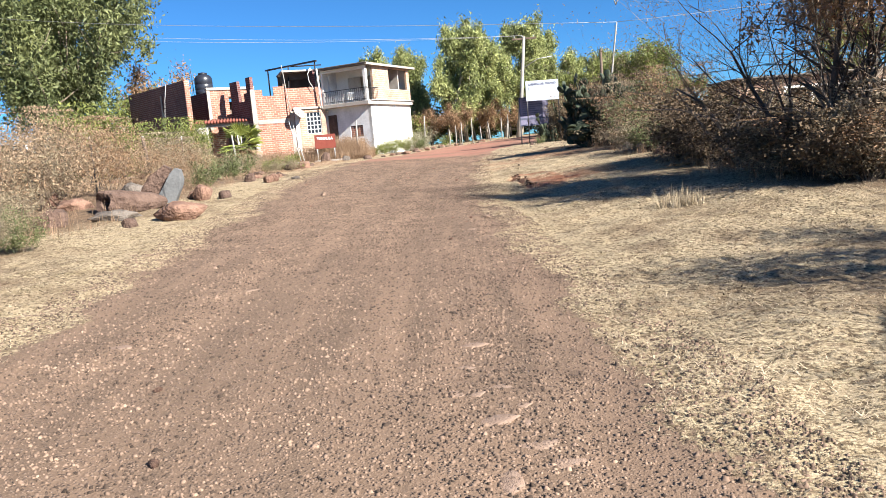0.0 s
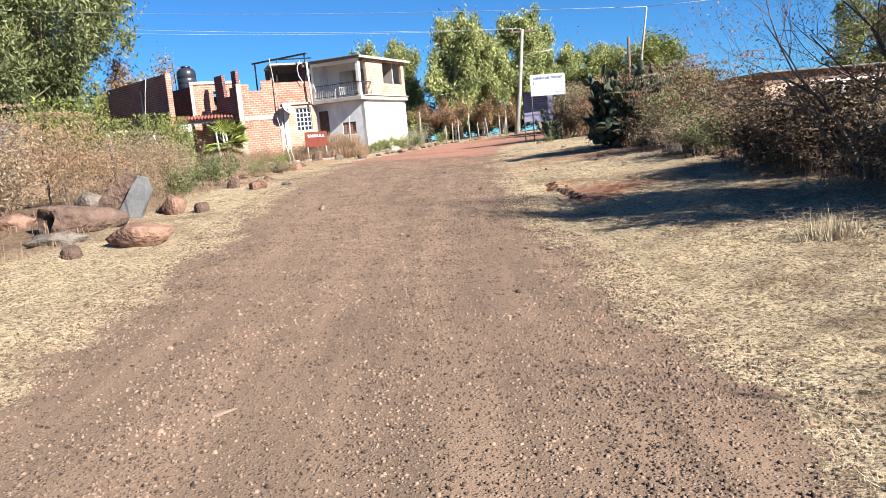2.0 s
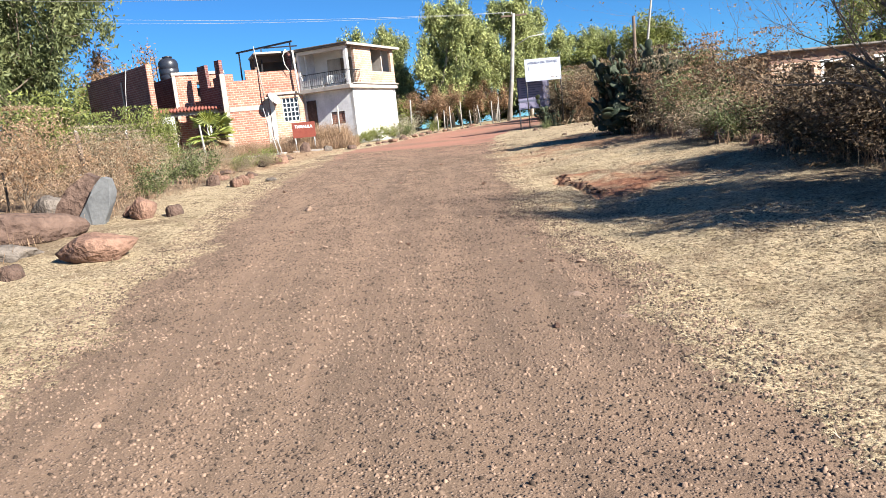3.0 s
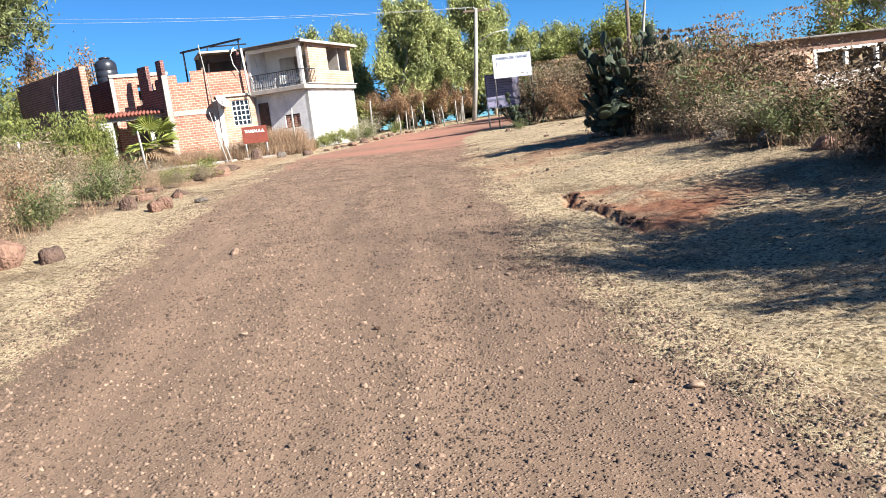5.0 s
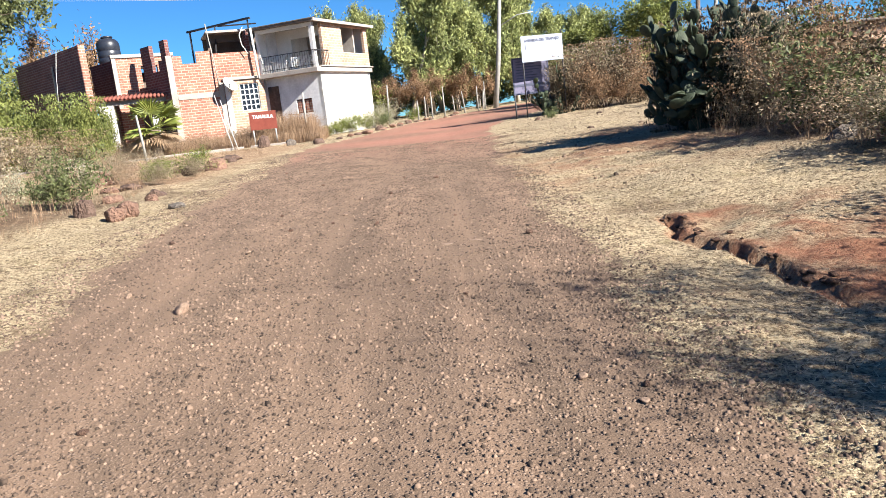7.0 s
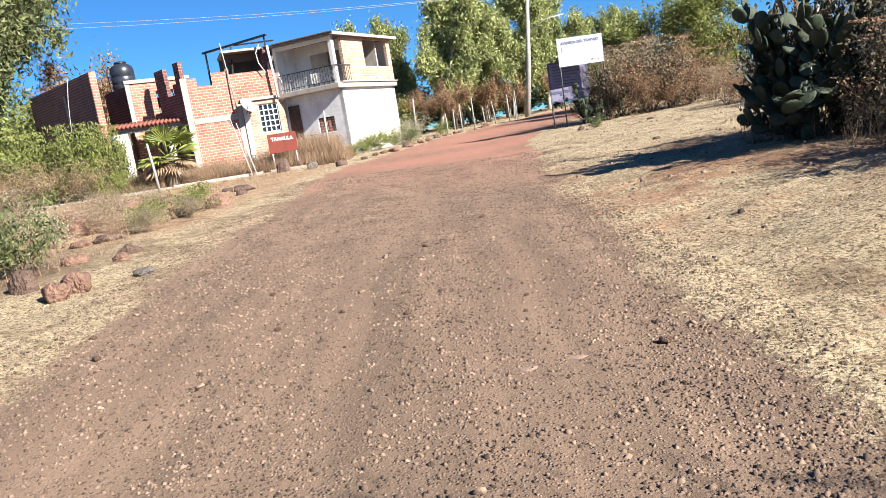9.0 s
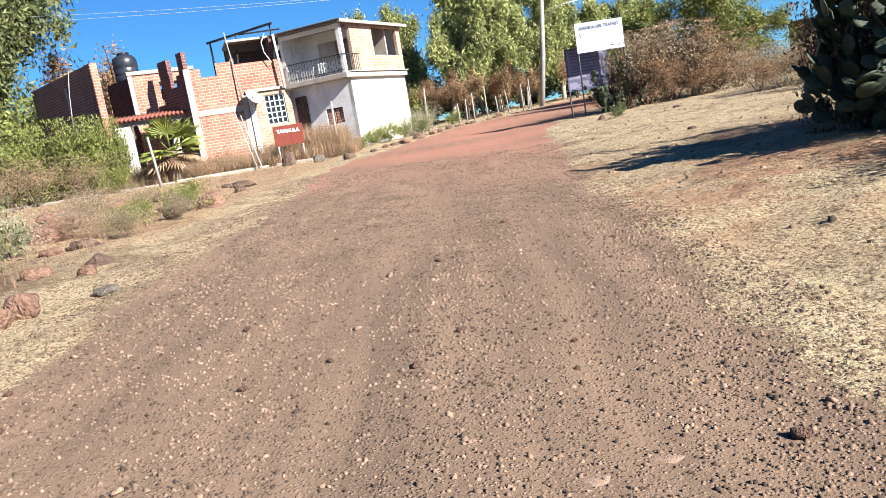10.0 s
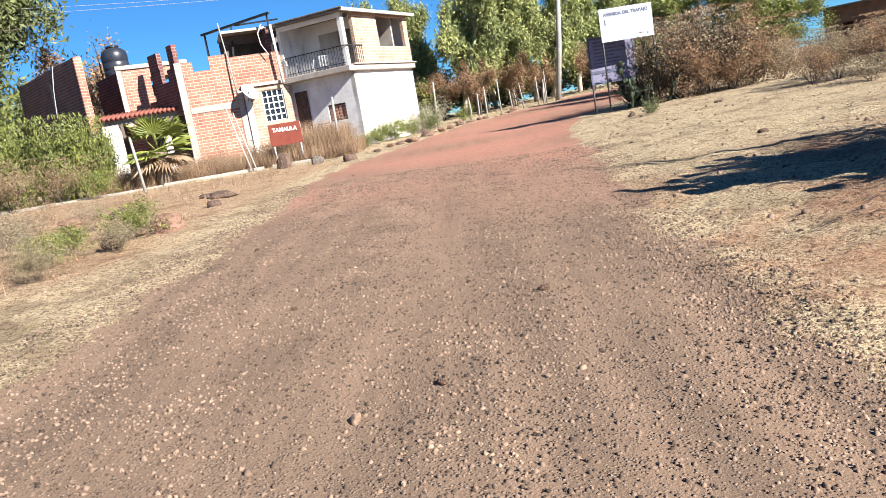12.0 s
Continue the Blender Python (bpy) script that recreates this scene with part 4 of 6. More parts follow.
def build_rocks():
    kinds = {m.name: [rock_mesh("rock", 11 * i + 5, m, 0.72 - 0.12 * (i % 3)) for i in range(4)] for m in (ROCK_RED, ROCK_GREY, ROCK_DARK)}
    listed = [  # x, y, width, depth, height, material, turn
        (-3.2, 12.0, 0.85, 0.6, 0.33, ROCK_RED, 5), (-3.68, 11.15, 0.28, 0.22, 0.2, ROCK_DARK, 40), (-4.45, 12.35, 1.0, 0.5, 0.3, ROCK_GREY, 6),
        (-5.25, 12.0, 0.6, 0.6, 0.3, ROCK_DARK, 60), (-3.9, 15.1, 0.42, 0.4, 0.36, ROCK_RED, 15), (-3.5, 15.2, 0.3, 0.3, 0.24, ROCK_DARK, 20),
        (-4.1, 15.4, 0.55, 0.5, 0.34, ROCK_RED, 100), (-4.2, 19.8, 0.5, 0.45, 0.45, ROCK_DARK, 30), (-3.55, 19.5, 0.6, 0.45, 0.42, ROCK_RED, 140), (-3.9, 21.6, 0.55, 0.45, 0.38, ROCK_DARK, 80),
        (-4.9, 23.3, 0.7, 0.5, 0.4, ROCK_DARK, 10), (-4.15, 26.7, 0.68, 0.5, 0.3, ROCK_RED, 20), (-4.5, 25.6, 0.35, 0.3, 0.22, ROCK_DARK, 35), (-4.6, 29.9, 0.3, 0.26, 0.2, ROCK_DARK, 0),
        (-3.05, 20.0, 0.42, 0.32, 0.26, ROCK_GREY, 55), (-3.75, 21.1, 0.36, 0.32, 0.22, ROCK_RED, 15), (-3.6, 19.2, 0.42, 0.4, 0.38, ROCK_RED, 77), (-4.5, 21.4, 0.5, 0.4, 0.28, ROCK_RED, 5),
        (-5.1, 22.9, 0.5, 0.45, 0.3, ROCK_RED, 64), (-5.8, 24.2, 0.8, 0.6, 0.3, ROCK_RED, 20), (-6.6, 25.9, 0.7, 0.6, 0.28, ROCK_RED, 130), (-7.4, 27.8, 0.9, 0.6, 0.3, ROCK_GREY, 40),
        (-5.9, 13.9, 0.8, 0.7, 0.4, ROCK_RED, 22), (-6.6, 14.6, 0.5, 0.5, 0.35, ROCK_RED, 75), (-5.6, 15.8, 0.6, 0.5, 0.4, ROCK_GREY, 10), (-5.2, 10.8, 0.3, 0.3, 0.2, ROCK_RED, 0), (-5.5, 9.2, 0.35, 0.3, 0.2, ROCK_DARK, 0),
        (-5.9, 41.6, 0.7, 0.5, 0.55, ROCK_DARK, 25), (-4.9, 42.0, 0.6, 0.5, 0.35, ROCK_GREY, 60), (-3.5, 40.3, 0.55, 0.4, 0.35, ROCK_DARK, 10), (-2.9, 43.5, 0.4, 0.35, 0.25, ROCK_DARK, 33), (-1.3, 50, 0.6, 0.4, 0.3, ROCK_DARK, 30),
        (5.3, 16.6, 0.42, 0.35, 0.28, ROCK_GREY, 20), (5.35, 15.4, 0.42, 0.35, 0.28, ROCK_RED, 50), (5.45, 14.4, 0.42, 0.35, 0.28, ROCK_GREY, 110), (5.4, 18.3, 0.6, 0.4, 0.32, ROCK_GREY, 15), (5.5, 17.5, 0.7, 0.5, 0.35, ROCK_RED, 80),
        (4.5, 27.0, 0.2, 0.16, 0.1, ROCK_DARK, 0), (7.2, 36.5, 0.3, 0.25, 0.15, ROCK_DARK, 20), (5.1, 37.5, 0.3, 0.25, 0.15, ROCK_DARK, 70)]
    for i, (x, y, w, d, hh, m, a) in enumerate(listed):
        if 18 < y < 24:
            w, d, hh = w * 0.75, d * 0.75, hh * 0.58
        ob = new("boulder", kinds[m.name][i % 4])
        ob.matrix_world = pose(x, y, gz(x, y) + hh * 0.1, 0, 0, a) @ Matrix.Diagonal((w * 1.08, d * 1.08, hh / 0.5, 1))
        words = {ROCK_RED.name: "rusty red volcanic boulder on the dry verge", ROCK_GREY.name: "weathered grey boulder on the dry verge", ROCK_DARK.name: "dark brown boulder at the edge of the road"}[m.name]
        tagged(ob, words, "boulder", "verge boulders")
    # rubble along the far edge of the road, and flat stones on the bare plot
    rr = np.random.default_rng(77)
    for i in range(40):
        if i < 28:
            y = 45 + 17 * i / 28 + rr.normal() * 0.3
            x = float(np.interp(y, LEFT_Y, LEFT_X)) - 0.5 + rr.normal() * 0.3
            w = rr.uniform(0.25, 0.55)
        else:
            x, y, w = rr.uniform(-11, -4.9), rr.uniform(25.5, 35), rr.uniform(0.35, 0.9)
        m = (ROCK_RED, ROCK_DARK, ROCK_RED)[i % 3]
        ob = new("boulder", kinds[m.name][i % 3])
        ob.matrix_world = pose(x, y, gz(x, y) + w * 0.06, 0, 0, rr.uniform(0, 360)) @ Matrix.Diagonal((w * 1.2, w, w * (0.9 if i < 28 else 0.6), 1))
        tagged(ob, "rough brown rubble stone at the edge of the road" if i < 28 else "flat reddish stone lying on the bare plot", "boulder", "far rubble" if i < 28 else "plot stones")
    # broken clods along the lip of the scraped pan
    clods = [rock_mesh("soil_clod", 140 + i, SOIL, 0.75, 0.4, 2) for i in range(3)]
    rc = np.random.default_rng(44)
    for i in range(34):
        t = rc.random()
        x, y = 2.42 + 0.11 * t + rc.normal() * 0.05, 16.05 - 2.5 * t + rc.normal() * 0.05
        w = rc.uniform(0.025, 0.07)
        ob = new("soil_clod", clods[i % 3])
        ob.matrix_world = pose(x, y, gz(x, y) + w * 0.12, 0, 0, rc.uniform(0, 360)) @ Matrix.Diagonal((w * 1.3, w, w * 0.9, 1))
        tagged(ob, "dark crumbly soil clod at the lip of scraped earth", "soil clod", "soil clods")
    # split slab standing upright, grey cut face beside a dark rind
    x, y = -4.6, 14.7
    s = thing("split_boulder", pose(x, y, gz(x, y) - 0.05, 0, 17, 8) @ Matrix.Scale(0.86, 4), "upright split boulder with a pale grey face", "boulder")

    def outline(p, th, mat_, name, y0):
        bm = bmesh.new()
        fr = [bm.verts.new((q[0], y0, q[1])) for q in p]
        face = bm.faces.new(fr)
        ex = bmesh.ops.extrude_face_region(bm, geom=[face])
        for v in ex["geom"]:
            if isinstance(v, bmesh.types.BMVert):
                v.co.y += th
        bmesh.ops.subdivide_edges(bm, edges=bm.edges[:], cuts=3, use_grid_fill=True)
        for v in bm.verts:
            v.co += Vector((noise.noise(v.co * 3), noise.noise(v.co * 3 + Vector((9, 0, 0))), noise.noise(v.co * 3 + Vector((0, 9, 0))))) * 0.05
        bmesh.ops.recalc_face_normals(bm, faces=bm.faces[:])
        return part(name, bm, mat_, s)

    outline([(-0.55, -0.15), (0.16, -0.15), (0.1, 0.4), (0.02, 0.86), (-0.14, 0.88), (-0.34, 0.6), (-0.5, 0.3)], 0.3, ROCK_DARK, "rind", 0.02)
    outline([(-0.14, -0.15), (0.32, -0.15), (0.36, 0.3), (0.35, 0.68), (0.28, 0.86), (0.16, 0.9), (0.07, 0.74), (-0.02, 0.35)], 0.26, CUT, "cut_face", -0.12)
    # hollow trunk-like boulder
    x, y = -4.6, 13.4
    s = thing("hollow_boulder", pose(x, y, gz(x, y) + 0.16, 0, 4, 52) @ Matrix.Scale(0.76, 4), "long hollow brown boulder lying on its side", "boulder")
    k, vs, fs = 16, [], []
    prof = [(-0.62, 0.13), (-0.66, 0.24), (-0.6, 0.29), (-0.3, 0.3), (0.1, 0.27), (0.5, 0.22), (0.78, 0.13), (0.84, 0.03)]
    inner = [(-0.2, 0.02), (-0.25, 0.10)] + prof
    for j, (px, r_) in enumerate(inner):
        for i in range(k):
            w = 2 * math.pi * i / k
            q = Vector((px, r_ * 1.15 * math.cos(w), r_ * math.sin(w)))
            q *= 1 + 0.16 * noise.noise(q * 4)
            vs.append(tuple(q))
    for j in range(len(inner) - 1):
        fs += [(j * k + i, j * k + (i + 1) % k, (j + 1) * k + (i + 1) % k, (j + 1) * k + i) for i in range(k)]
    fs.append(tuple(range(k)))
    fs.append(tuple((len(inner) - 1) * k + i for i in range(k - 1, -1, -1)))
    part_of("shell", mesh_of("shell", vs, fs, ROCK_DARK), s)
    # flat stones showing through the road surface
    flag = [rock_mesh("stone", 90 + i, FLAG, 0.35, 0.3, 2) for i in range(3)]
    r = np.random.default_rng(21)
    for i, (x, y, w, d) in enumerate(((1.44, 3.26, 0.2, 0.1), (1.52, 3.1, 0.15, 0.09), (1.28, 3.5, 0.2, 0.09), (1.2, 3.82, 0.12, 0.08), (1.33, 3.88, 0.12, 0.08), (1.3, 2.96, 0.11, 0.15), (1.41, 3.65, 0.1, 0.08), (1.1, 3.84, 0.12, 0.07), (1.22, 4.58, 0.16, 0.08), (1.42, 3.48, 0.1, 0.1),
                                      (1.15, 4.2, 0.12, 0.08), (-1.0, 4.9, 0.16, 0.08), (-0.6, 6.4, 0.18, 0.1), (1.5, 8.6, 0.14, 0.1), (1.35, 9.2, 0.12, 0.1), (0.75, 16.0, 0.14, 0.08), (0.45, 15.9, 0.12, 0.07))):
        ob = part_of("stone", flag[i % 3], GROUND, "")
        ob.matrix_world = pose(x, y, gz(x, y) - 0.008, r.uniform(-4, 4), r.uniform(-4, 4), r.uniform(-25, 25)) @ Matrix.Diagonal((w * 1.4, d * 1.4, 0.08, 1))
    # loose larger stones that lie singly on the road
    lone = [rock_mesh("loose_stone", 60 + i, ROCK_RED if i % 2 else PEBBLE, 0.7, 0.3, 2) for i in range(4)]
    spots = [(-1.37, 14.5, 0.12), (0.07, 17.6, 0.05), (-1.28, 16.2, 0.05), (-2.16, 16.9, 0.06), (-0.46, 19.3, 0.07), (-0.07, 19.6, 0.06), (1.56, 10.1, 0.06), (1.35, 10.26, 0.045), (0.02, 11.7, 0.05), (-0.17, 17.15, 0.06), (-0.55, 17.9, 0.05), (1.2, 16.0, 0.07), (-1.9, 15.0, 0.06), (0.6, 21.0, 0.07)]
    for i in range(60):
        y = 3 + 30 * r.random() ** 1.3
        spots.append((r.uniform(np.interp(y, LEFT_Y, LEFT_X), np.interp(y, RIGHT_Y, RIGHT_X)), y, r.uniform(0.025, 0.055)))
    for i, (x, y, w) in enumerate(spots):
        ob = new("loose_stone", lone[i % 4])
        ob.matrix_world = pose(x, y, gz(x, y) + w * 0.2, 0, 0, r.uniform(0, 360)) @ Matrix.Diagonal((w * 1.3, w, w, 1))
        tagged(ob, "small pale loose stone lying on the dirt road", "stone", "loose road stones")


build_rocks()


# ---- plants ----
def shrub(name, seed, height, width, leaf, twig, leaves, size, label, category="shrub", group="", stems=7, clump=0.13, aspect=1.8, droop=0.0, fill=0.0, depth=2, thick=0.018):
    r = np.random.default_rng(seed)
    lines, tips = [], []
    for k in range(stems):
        a = 2 * math.pi * (k + r.random()) / stems
        out = r.uniform(0.2, 0.9) * width / height
        grow(r, (0.06 * math.cos(a), 0.06 * math.sin(a), -0.05), (math.cos(a) * out, math.sin(a) * out, 1), height * r.uniform(0.4, 0.62), thick * r.uniform(0.7, 1.2), depth, 0.55, 0.12, 3, lines, tips, 4 if depth > 3 else 2)
    top = np.array([[*p] for p, _ in tips])
    c = top[r.integers(0, len(top), leaves)] + r.normal(size=(leaves, 3)) * clump * np.array([1, 1, 0.8])
    if fill:
        k = int(leaves * fill)
        c[:k] *= r.uniform(0.45, 1, size=(k, 1))
    c[:, 2] = np.clip(c[:, 2], 0.02, height * 1.12)
    v, f = leaf_arrays(c, size, r, aspect, droop, 0.0, size < 0.06)
    return (tubes_mesh("branch", lines, twig, 3, True, False), mesh_of("foliage", v, f, leaf), label, category, group, name)


def plant(kind, x, y, s=1.0, turn=0.0, sz=None):
    b, f, label, category, group, name = kind
    t = thing(name, pose(x, y, gz(x, y), 0, 0, turn) @ Matrix.Diagonal((s, s, sz or s, 1)), label, category, group)
    part_of("branch", b, t)
    part_of("foliage", f, t)
    return t


DRY = [shrub("dry_shrub", 100 + i, 1.35, 1.2, (LEAF_DRY, LEAF_GREY, LEAF_RUST)[i], TWIG, 3400, 0.024, "tan shrub of fine dry twigs and curled leaves", "shrub", "dry shrubs", 9, 0.085, 2.6, 0, 0.4, 3, 0.011) for i in range(3)]
RUSTY = [shrub("rusty_shrub", 130 + i, 1.9, 1.5, LEAF_RUST if i else LEAF_DRY, BARK_DARK, 4600, 0.036, "tangled shrub with rusty brown dry leaves", "shrub", "rusty shrubs", 10, 0.08, 1.7, 0, 0.25, 3, 0.016) for i in range(2)]
GREY = [shrub("grey_shrub", 150 + i, 1.6, 1.3, LEAF_GREY, TWIG, 5000, 0.036, "dense shrub of curled grey-brown leaves", "shrub", "grey shrubs", 11, 0.09, 1.6, 0, 0.45, 3, 0.012) for i in range(2)]
THICKET = [shrub("thicket_shrub", 160 + i, 1.7, 1.5, (LEAF_THICK, LEAF_DEEP)[i], BARK_DARK, 5600, 0.055, "dense dark thicket shrub at the edge of the verge", "shrub", "thicket shrubs", 12, 0.12, 1.7, 0, 0.6, 3, 0.016) for i in range(2)]
UMBEL = [shrub("umbel_shrub", 180 + i, 2.4, 1.9, (LEAF_RUST, LEAF_GREY)[i], BARK_DARK, 5600, 0.055, "dense dark-stemmed shrub with rusty flower heads", "shrub", "umbel shrubs", 12, 0.10, 1.5, 0, 0.2, 3, 0.022) for i in range(2)]
GREENB = [shrub("green_shrub", 170 + i, 1.0, 0.8, (LEAF_GREEN, LEAF_DEEP)[i], TWIG, 2400, 0.036, "small leafy green shrub among dry weeds", "shrub", "green shrubs", 8, 0.10, 2.4, 0, 0.5, 2, 0.010) for i in range(2)]
SILVER = shrub("silvery_shrub", 190, 1.1, 1.0, LEAF_SILVER, TWIG, 2400, 0.034, "low silvery shrub with pale seed heads", "shrub", "silvery shrubs", 9, 0.11, 1.6, 0, 0.4, 2, 0.010)
BARE = [shrub("bare_tree", 200 + i, 3.3, 2.4, (LEAF_DRY, LEAF_DRY, LEAF_RUST)[i], (BARK, BARK, BARK_DARK)[i], (2600, 2200, 2800)[i], 0.02, "many-stemmed dark tree with sparse dry leaves", "tree", "bare trees", (8, 7, 8)[i], 0.045, 1.6, 0, 0.04, 4, 0.034) for i in range(3)]
FARGREEN = [shrub("far_bush", 240 + i, 3.0, 2.4, (LEAF_GREEN, LEAF_DEEP)[i], BARK, 3600, 0.13, "dense olive bush under the far trees", "bush", "far bushes", 7, 0.36, 2.0, 0.2, 0.5, 1, 0.04) for i in range(2)]
BIGGREEN = [shrub("leafy_bush", 220 + i, 3.0, 2.2, (LEAF_GREEN, LEAF_DEEP)[i], BARK, 9000, 0.075, "tall leafy bush with drooping yellow-green leaves", "bush", "leafy bushes", 9, 0.34, 2.8, 0.35, 0.5, 2, 0.04) for i in range(2)]


def big_tree(seed, height, crown, leaf, bark, leaves, size, label, group, droop=0.5, base=0.35, clumps=46, aspect=3.0, trunks=1, name="eucalyptus_tree", puff=0.24):
    """Tapered trunk and limbs; foliage in uneven hanging clumps round the limb ends, with gaps."""
    r = np.random.default_rng(seed)
    lines, tips = [], []
    for k in range(trunks):
        lean = Vector((r.normal() * 0.12, r.normal() * 0.12, 1))
        pts, p, d = [], Vector((r.normal() * 0.3 * (trunks > 1), r.normal() * 0.3 * (trunks > 1), -0.3)), lean.normalized()
        steps = 7
        for i in range(steps + 1):
            pts.append(p.copy())
            d = (d + Vector(r.normal(size=3)) * 0.1 + Vector((0, 0, 0.15))).normalized()
            p = p + d * height * 0.8 / steps
        r0 = height * 0.022
        rad = [r0 * (1 - 0.8 * i / steps) for i in range(steps + 1)]
        lines.append((pts, rad))
        for j in range(2, steps + 1):
            for q in range(2):
                a = r.uniform(0, 2 * math.pi)
                up = r.uniform(0.3, 1.0)
                grow(r, pts[j], (math.cos(a), math.sin(a), up), crown * r.uniform(0.45, 0.8), rad[j] * 0.6, 1, 0.6, 0.15, 3, lines, tips, 3)
    t = np.array([[*p] for p, _ in tips])
    t = t[t[:, 2] > height * base]
    pick = t[r.integers(0, len(t), clumps)]
    rad = r.uniform(0.5, 1.15, size=clumps) * crown * puff
    which = r.integers(0, clumps, leaves)
    off = r.normal(size=(leaves, 3)) * 0.52 * rad[which][:, None] * np.array([1, 1, 1.5])
    c = pick[which] + off
    v, f = leaf_arrays(c, size, r, aspect, droop, 0.0, True)
    return (tubes_mesh("trunk", lines, bark, 6), mesh_of("crown", v, f, leaf), label, group, name)


def plant_tree(kind, x, y, s=1.0, turn=0.0, sz=None):
    b, f, label, group, name = kind
    t = thing(name, pose(x, y, gz(x, y), 0, 0, turn) @ Matrix.Diagonal((s, s, sz or s, 1)), label, "tree", group)
    part_of("trunk", b, t)
    part_of("crown", f, t)
    return t


EUC = [big_tree(300 + i, 10.5, 3.4, LEAF_EUC, BARK_PALE, 19000, 0.12, "tall eucalyptus with pale trunk and hanging olive leaves", "eucalyptus row", 0.6, 0.13, 130, 3.0, 1, "eucalyptus_tree", 0.19) for i in range(3)]
OLIVE = big_tree(330, 12.5, 7.4, LEAF_DEEP, BARK, 80000, 0.15, "large dense olive-green tree beyond the shrubs", "", 0.5, 0.04, 300, 2.4, 3, "large_tree", 0.17)
LOWTREE = big_tree(350, 4.4, 2.4, LEAF_RUST, BARK_DARK, 9000, 0.085, "low spreading tree with brownish foliage", "low trees", 0.1, 0.35, 34, 1.8, 2, "low_tree")
SHADE = big_tree(390, 4.3, 1.5, LEAF_RUST, BARK_DARK, 11000, 0.046, "many-stemmed tree with a crown of brownish leaves", "verge trees", 0.2, 0.6, 46, 2.0, 3, "verge_tree", 0.3)
YELLOW = big_tree(370, 5.2, 2.6, LEAF_GREEN, BARK, 14000, 0.09, "rounded yellow-green tree behind dry shrubs", "yellow-green trees", 0.3, 0.25, 40, 2.4, 2, "green_tree")


def build_trees():
    plant_tree(OLIVE, -31.5, 63, 1.1, 20, 1.25)
    plant(BIGGREEN[0], -25.5, 56, 1.6, 40, 1.6)
    plant(BIGGREEN[1], -27.5, 57, 1.5, 100, 1.35)
    plant_tree(LOWTREE, -24.0, 66, 1.6, 70, 1.9)
    for i, (x, y, s, a, sz) in enumerate(((-2.0, 74, 0.85, 0, 0.92), (0.6, 70, 1.0, 60, 1.02), (2.6, 75, 1.0, 130, 1.05), (4.6, 72, 0.95, 200, 0.86), (8.3, 78, 1.0, 20, 1.12), (10.8, 80, 1.0, 300, 1.0),
                                          (17.5, 84, 0.8, 90, 0.8), (-9.5, 92, 0.9, 45, 1.0), (-4.6, 88, 0.8, 170, 0.95), (-6.4, 82, 0.9, 75, 1.0), (-3.9, 77, 0.8, 150, 0.9), (6.5, 75, 1.0, 250, 1.0), (3.6, 79, 1.0, 280, 1.1), (13.2, 80, 0.8, 140, 0.8), (13.5, 88, 0.9, 10, 0.85), (20.5, 90, 0.9, 230, 0.85))):
        plant_tree(EUC[i % 3], x, y, s, a, sz)
    for x, y, s in ((1.6, 66, 0.75), (4.6, 70, 0.8), (7.0, 74, 0.7), (-0.6, 68, 0.7), (10.5, 72, 0.75), (14, 75, 0.9), (17, 70, 0.8)):
        plant_tree(LOWTREE, x, y, s, x * 50)
    for x, y, s, z in ((13.8, 56, 1.05, 0.95), (16.2, 57, 1.15, 1.12), (19.2, 60, 0.8, 0.72), (10.6, 58, 0.8, 0.75), (8.8, 54, 0.6, 0.6)):
        plant_tree(YELLOW, x, y, s, x * 40, z)
    plant_tree(YELLOW, 24, 44, 1.0, 30, 1.05)
    for i, (x, y, a, z) in enumerate(((-6.5, 76, 1.6, 1.5), (-3.2, 78, 1.5, 1.6), (-1.0, 79, 1.4, 1.2), (1.8, 82, 1.5, 1.0), (5.0, 84, 1.6, 0.9), (8.5, 86, 1.6, 1.0), (12, 84, 1.6, 1.1), (16, 88, 1.6, 1.1), (-10, 80, 1.6, 1.2), (-14, 84, 1.6, 1.2), (20, 80, 1.6, 1.0), (-2.2, 68.5, 0.9, 1.1), (-4.5, 70, 1.0, 1.2))):
        plant(FARGREEN[(i + 1) % 2], x, y, a, i * 50, z)


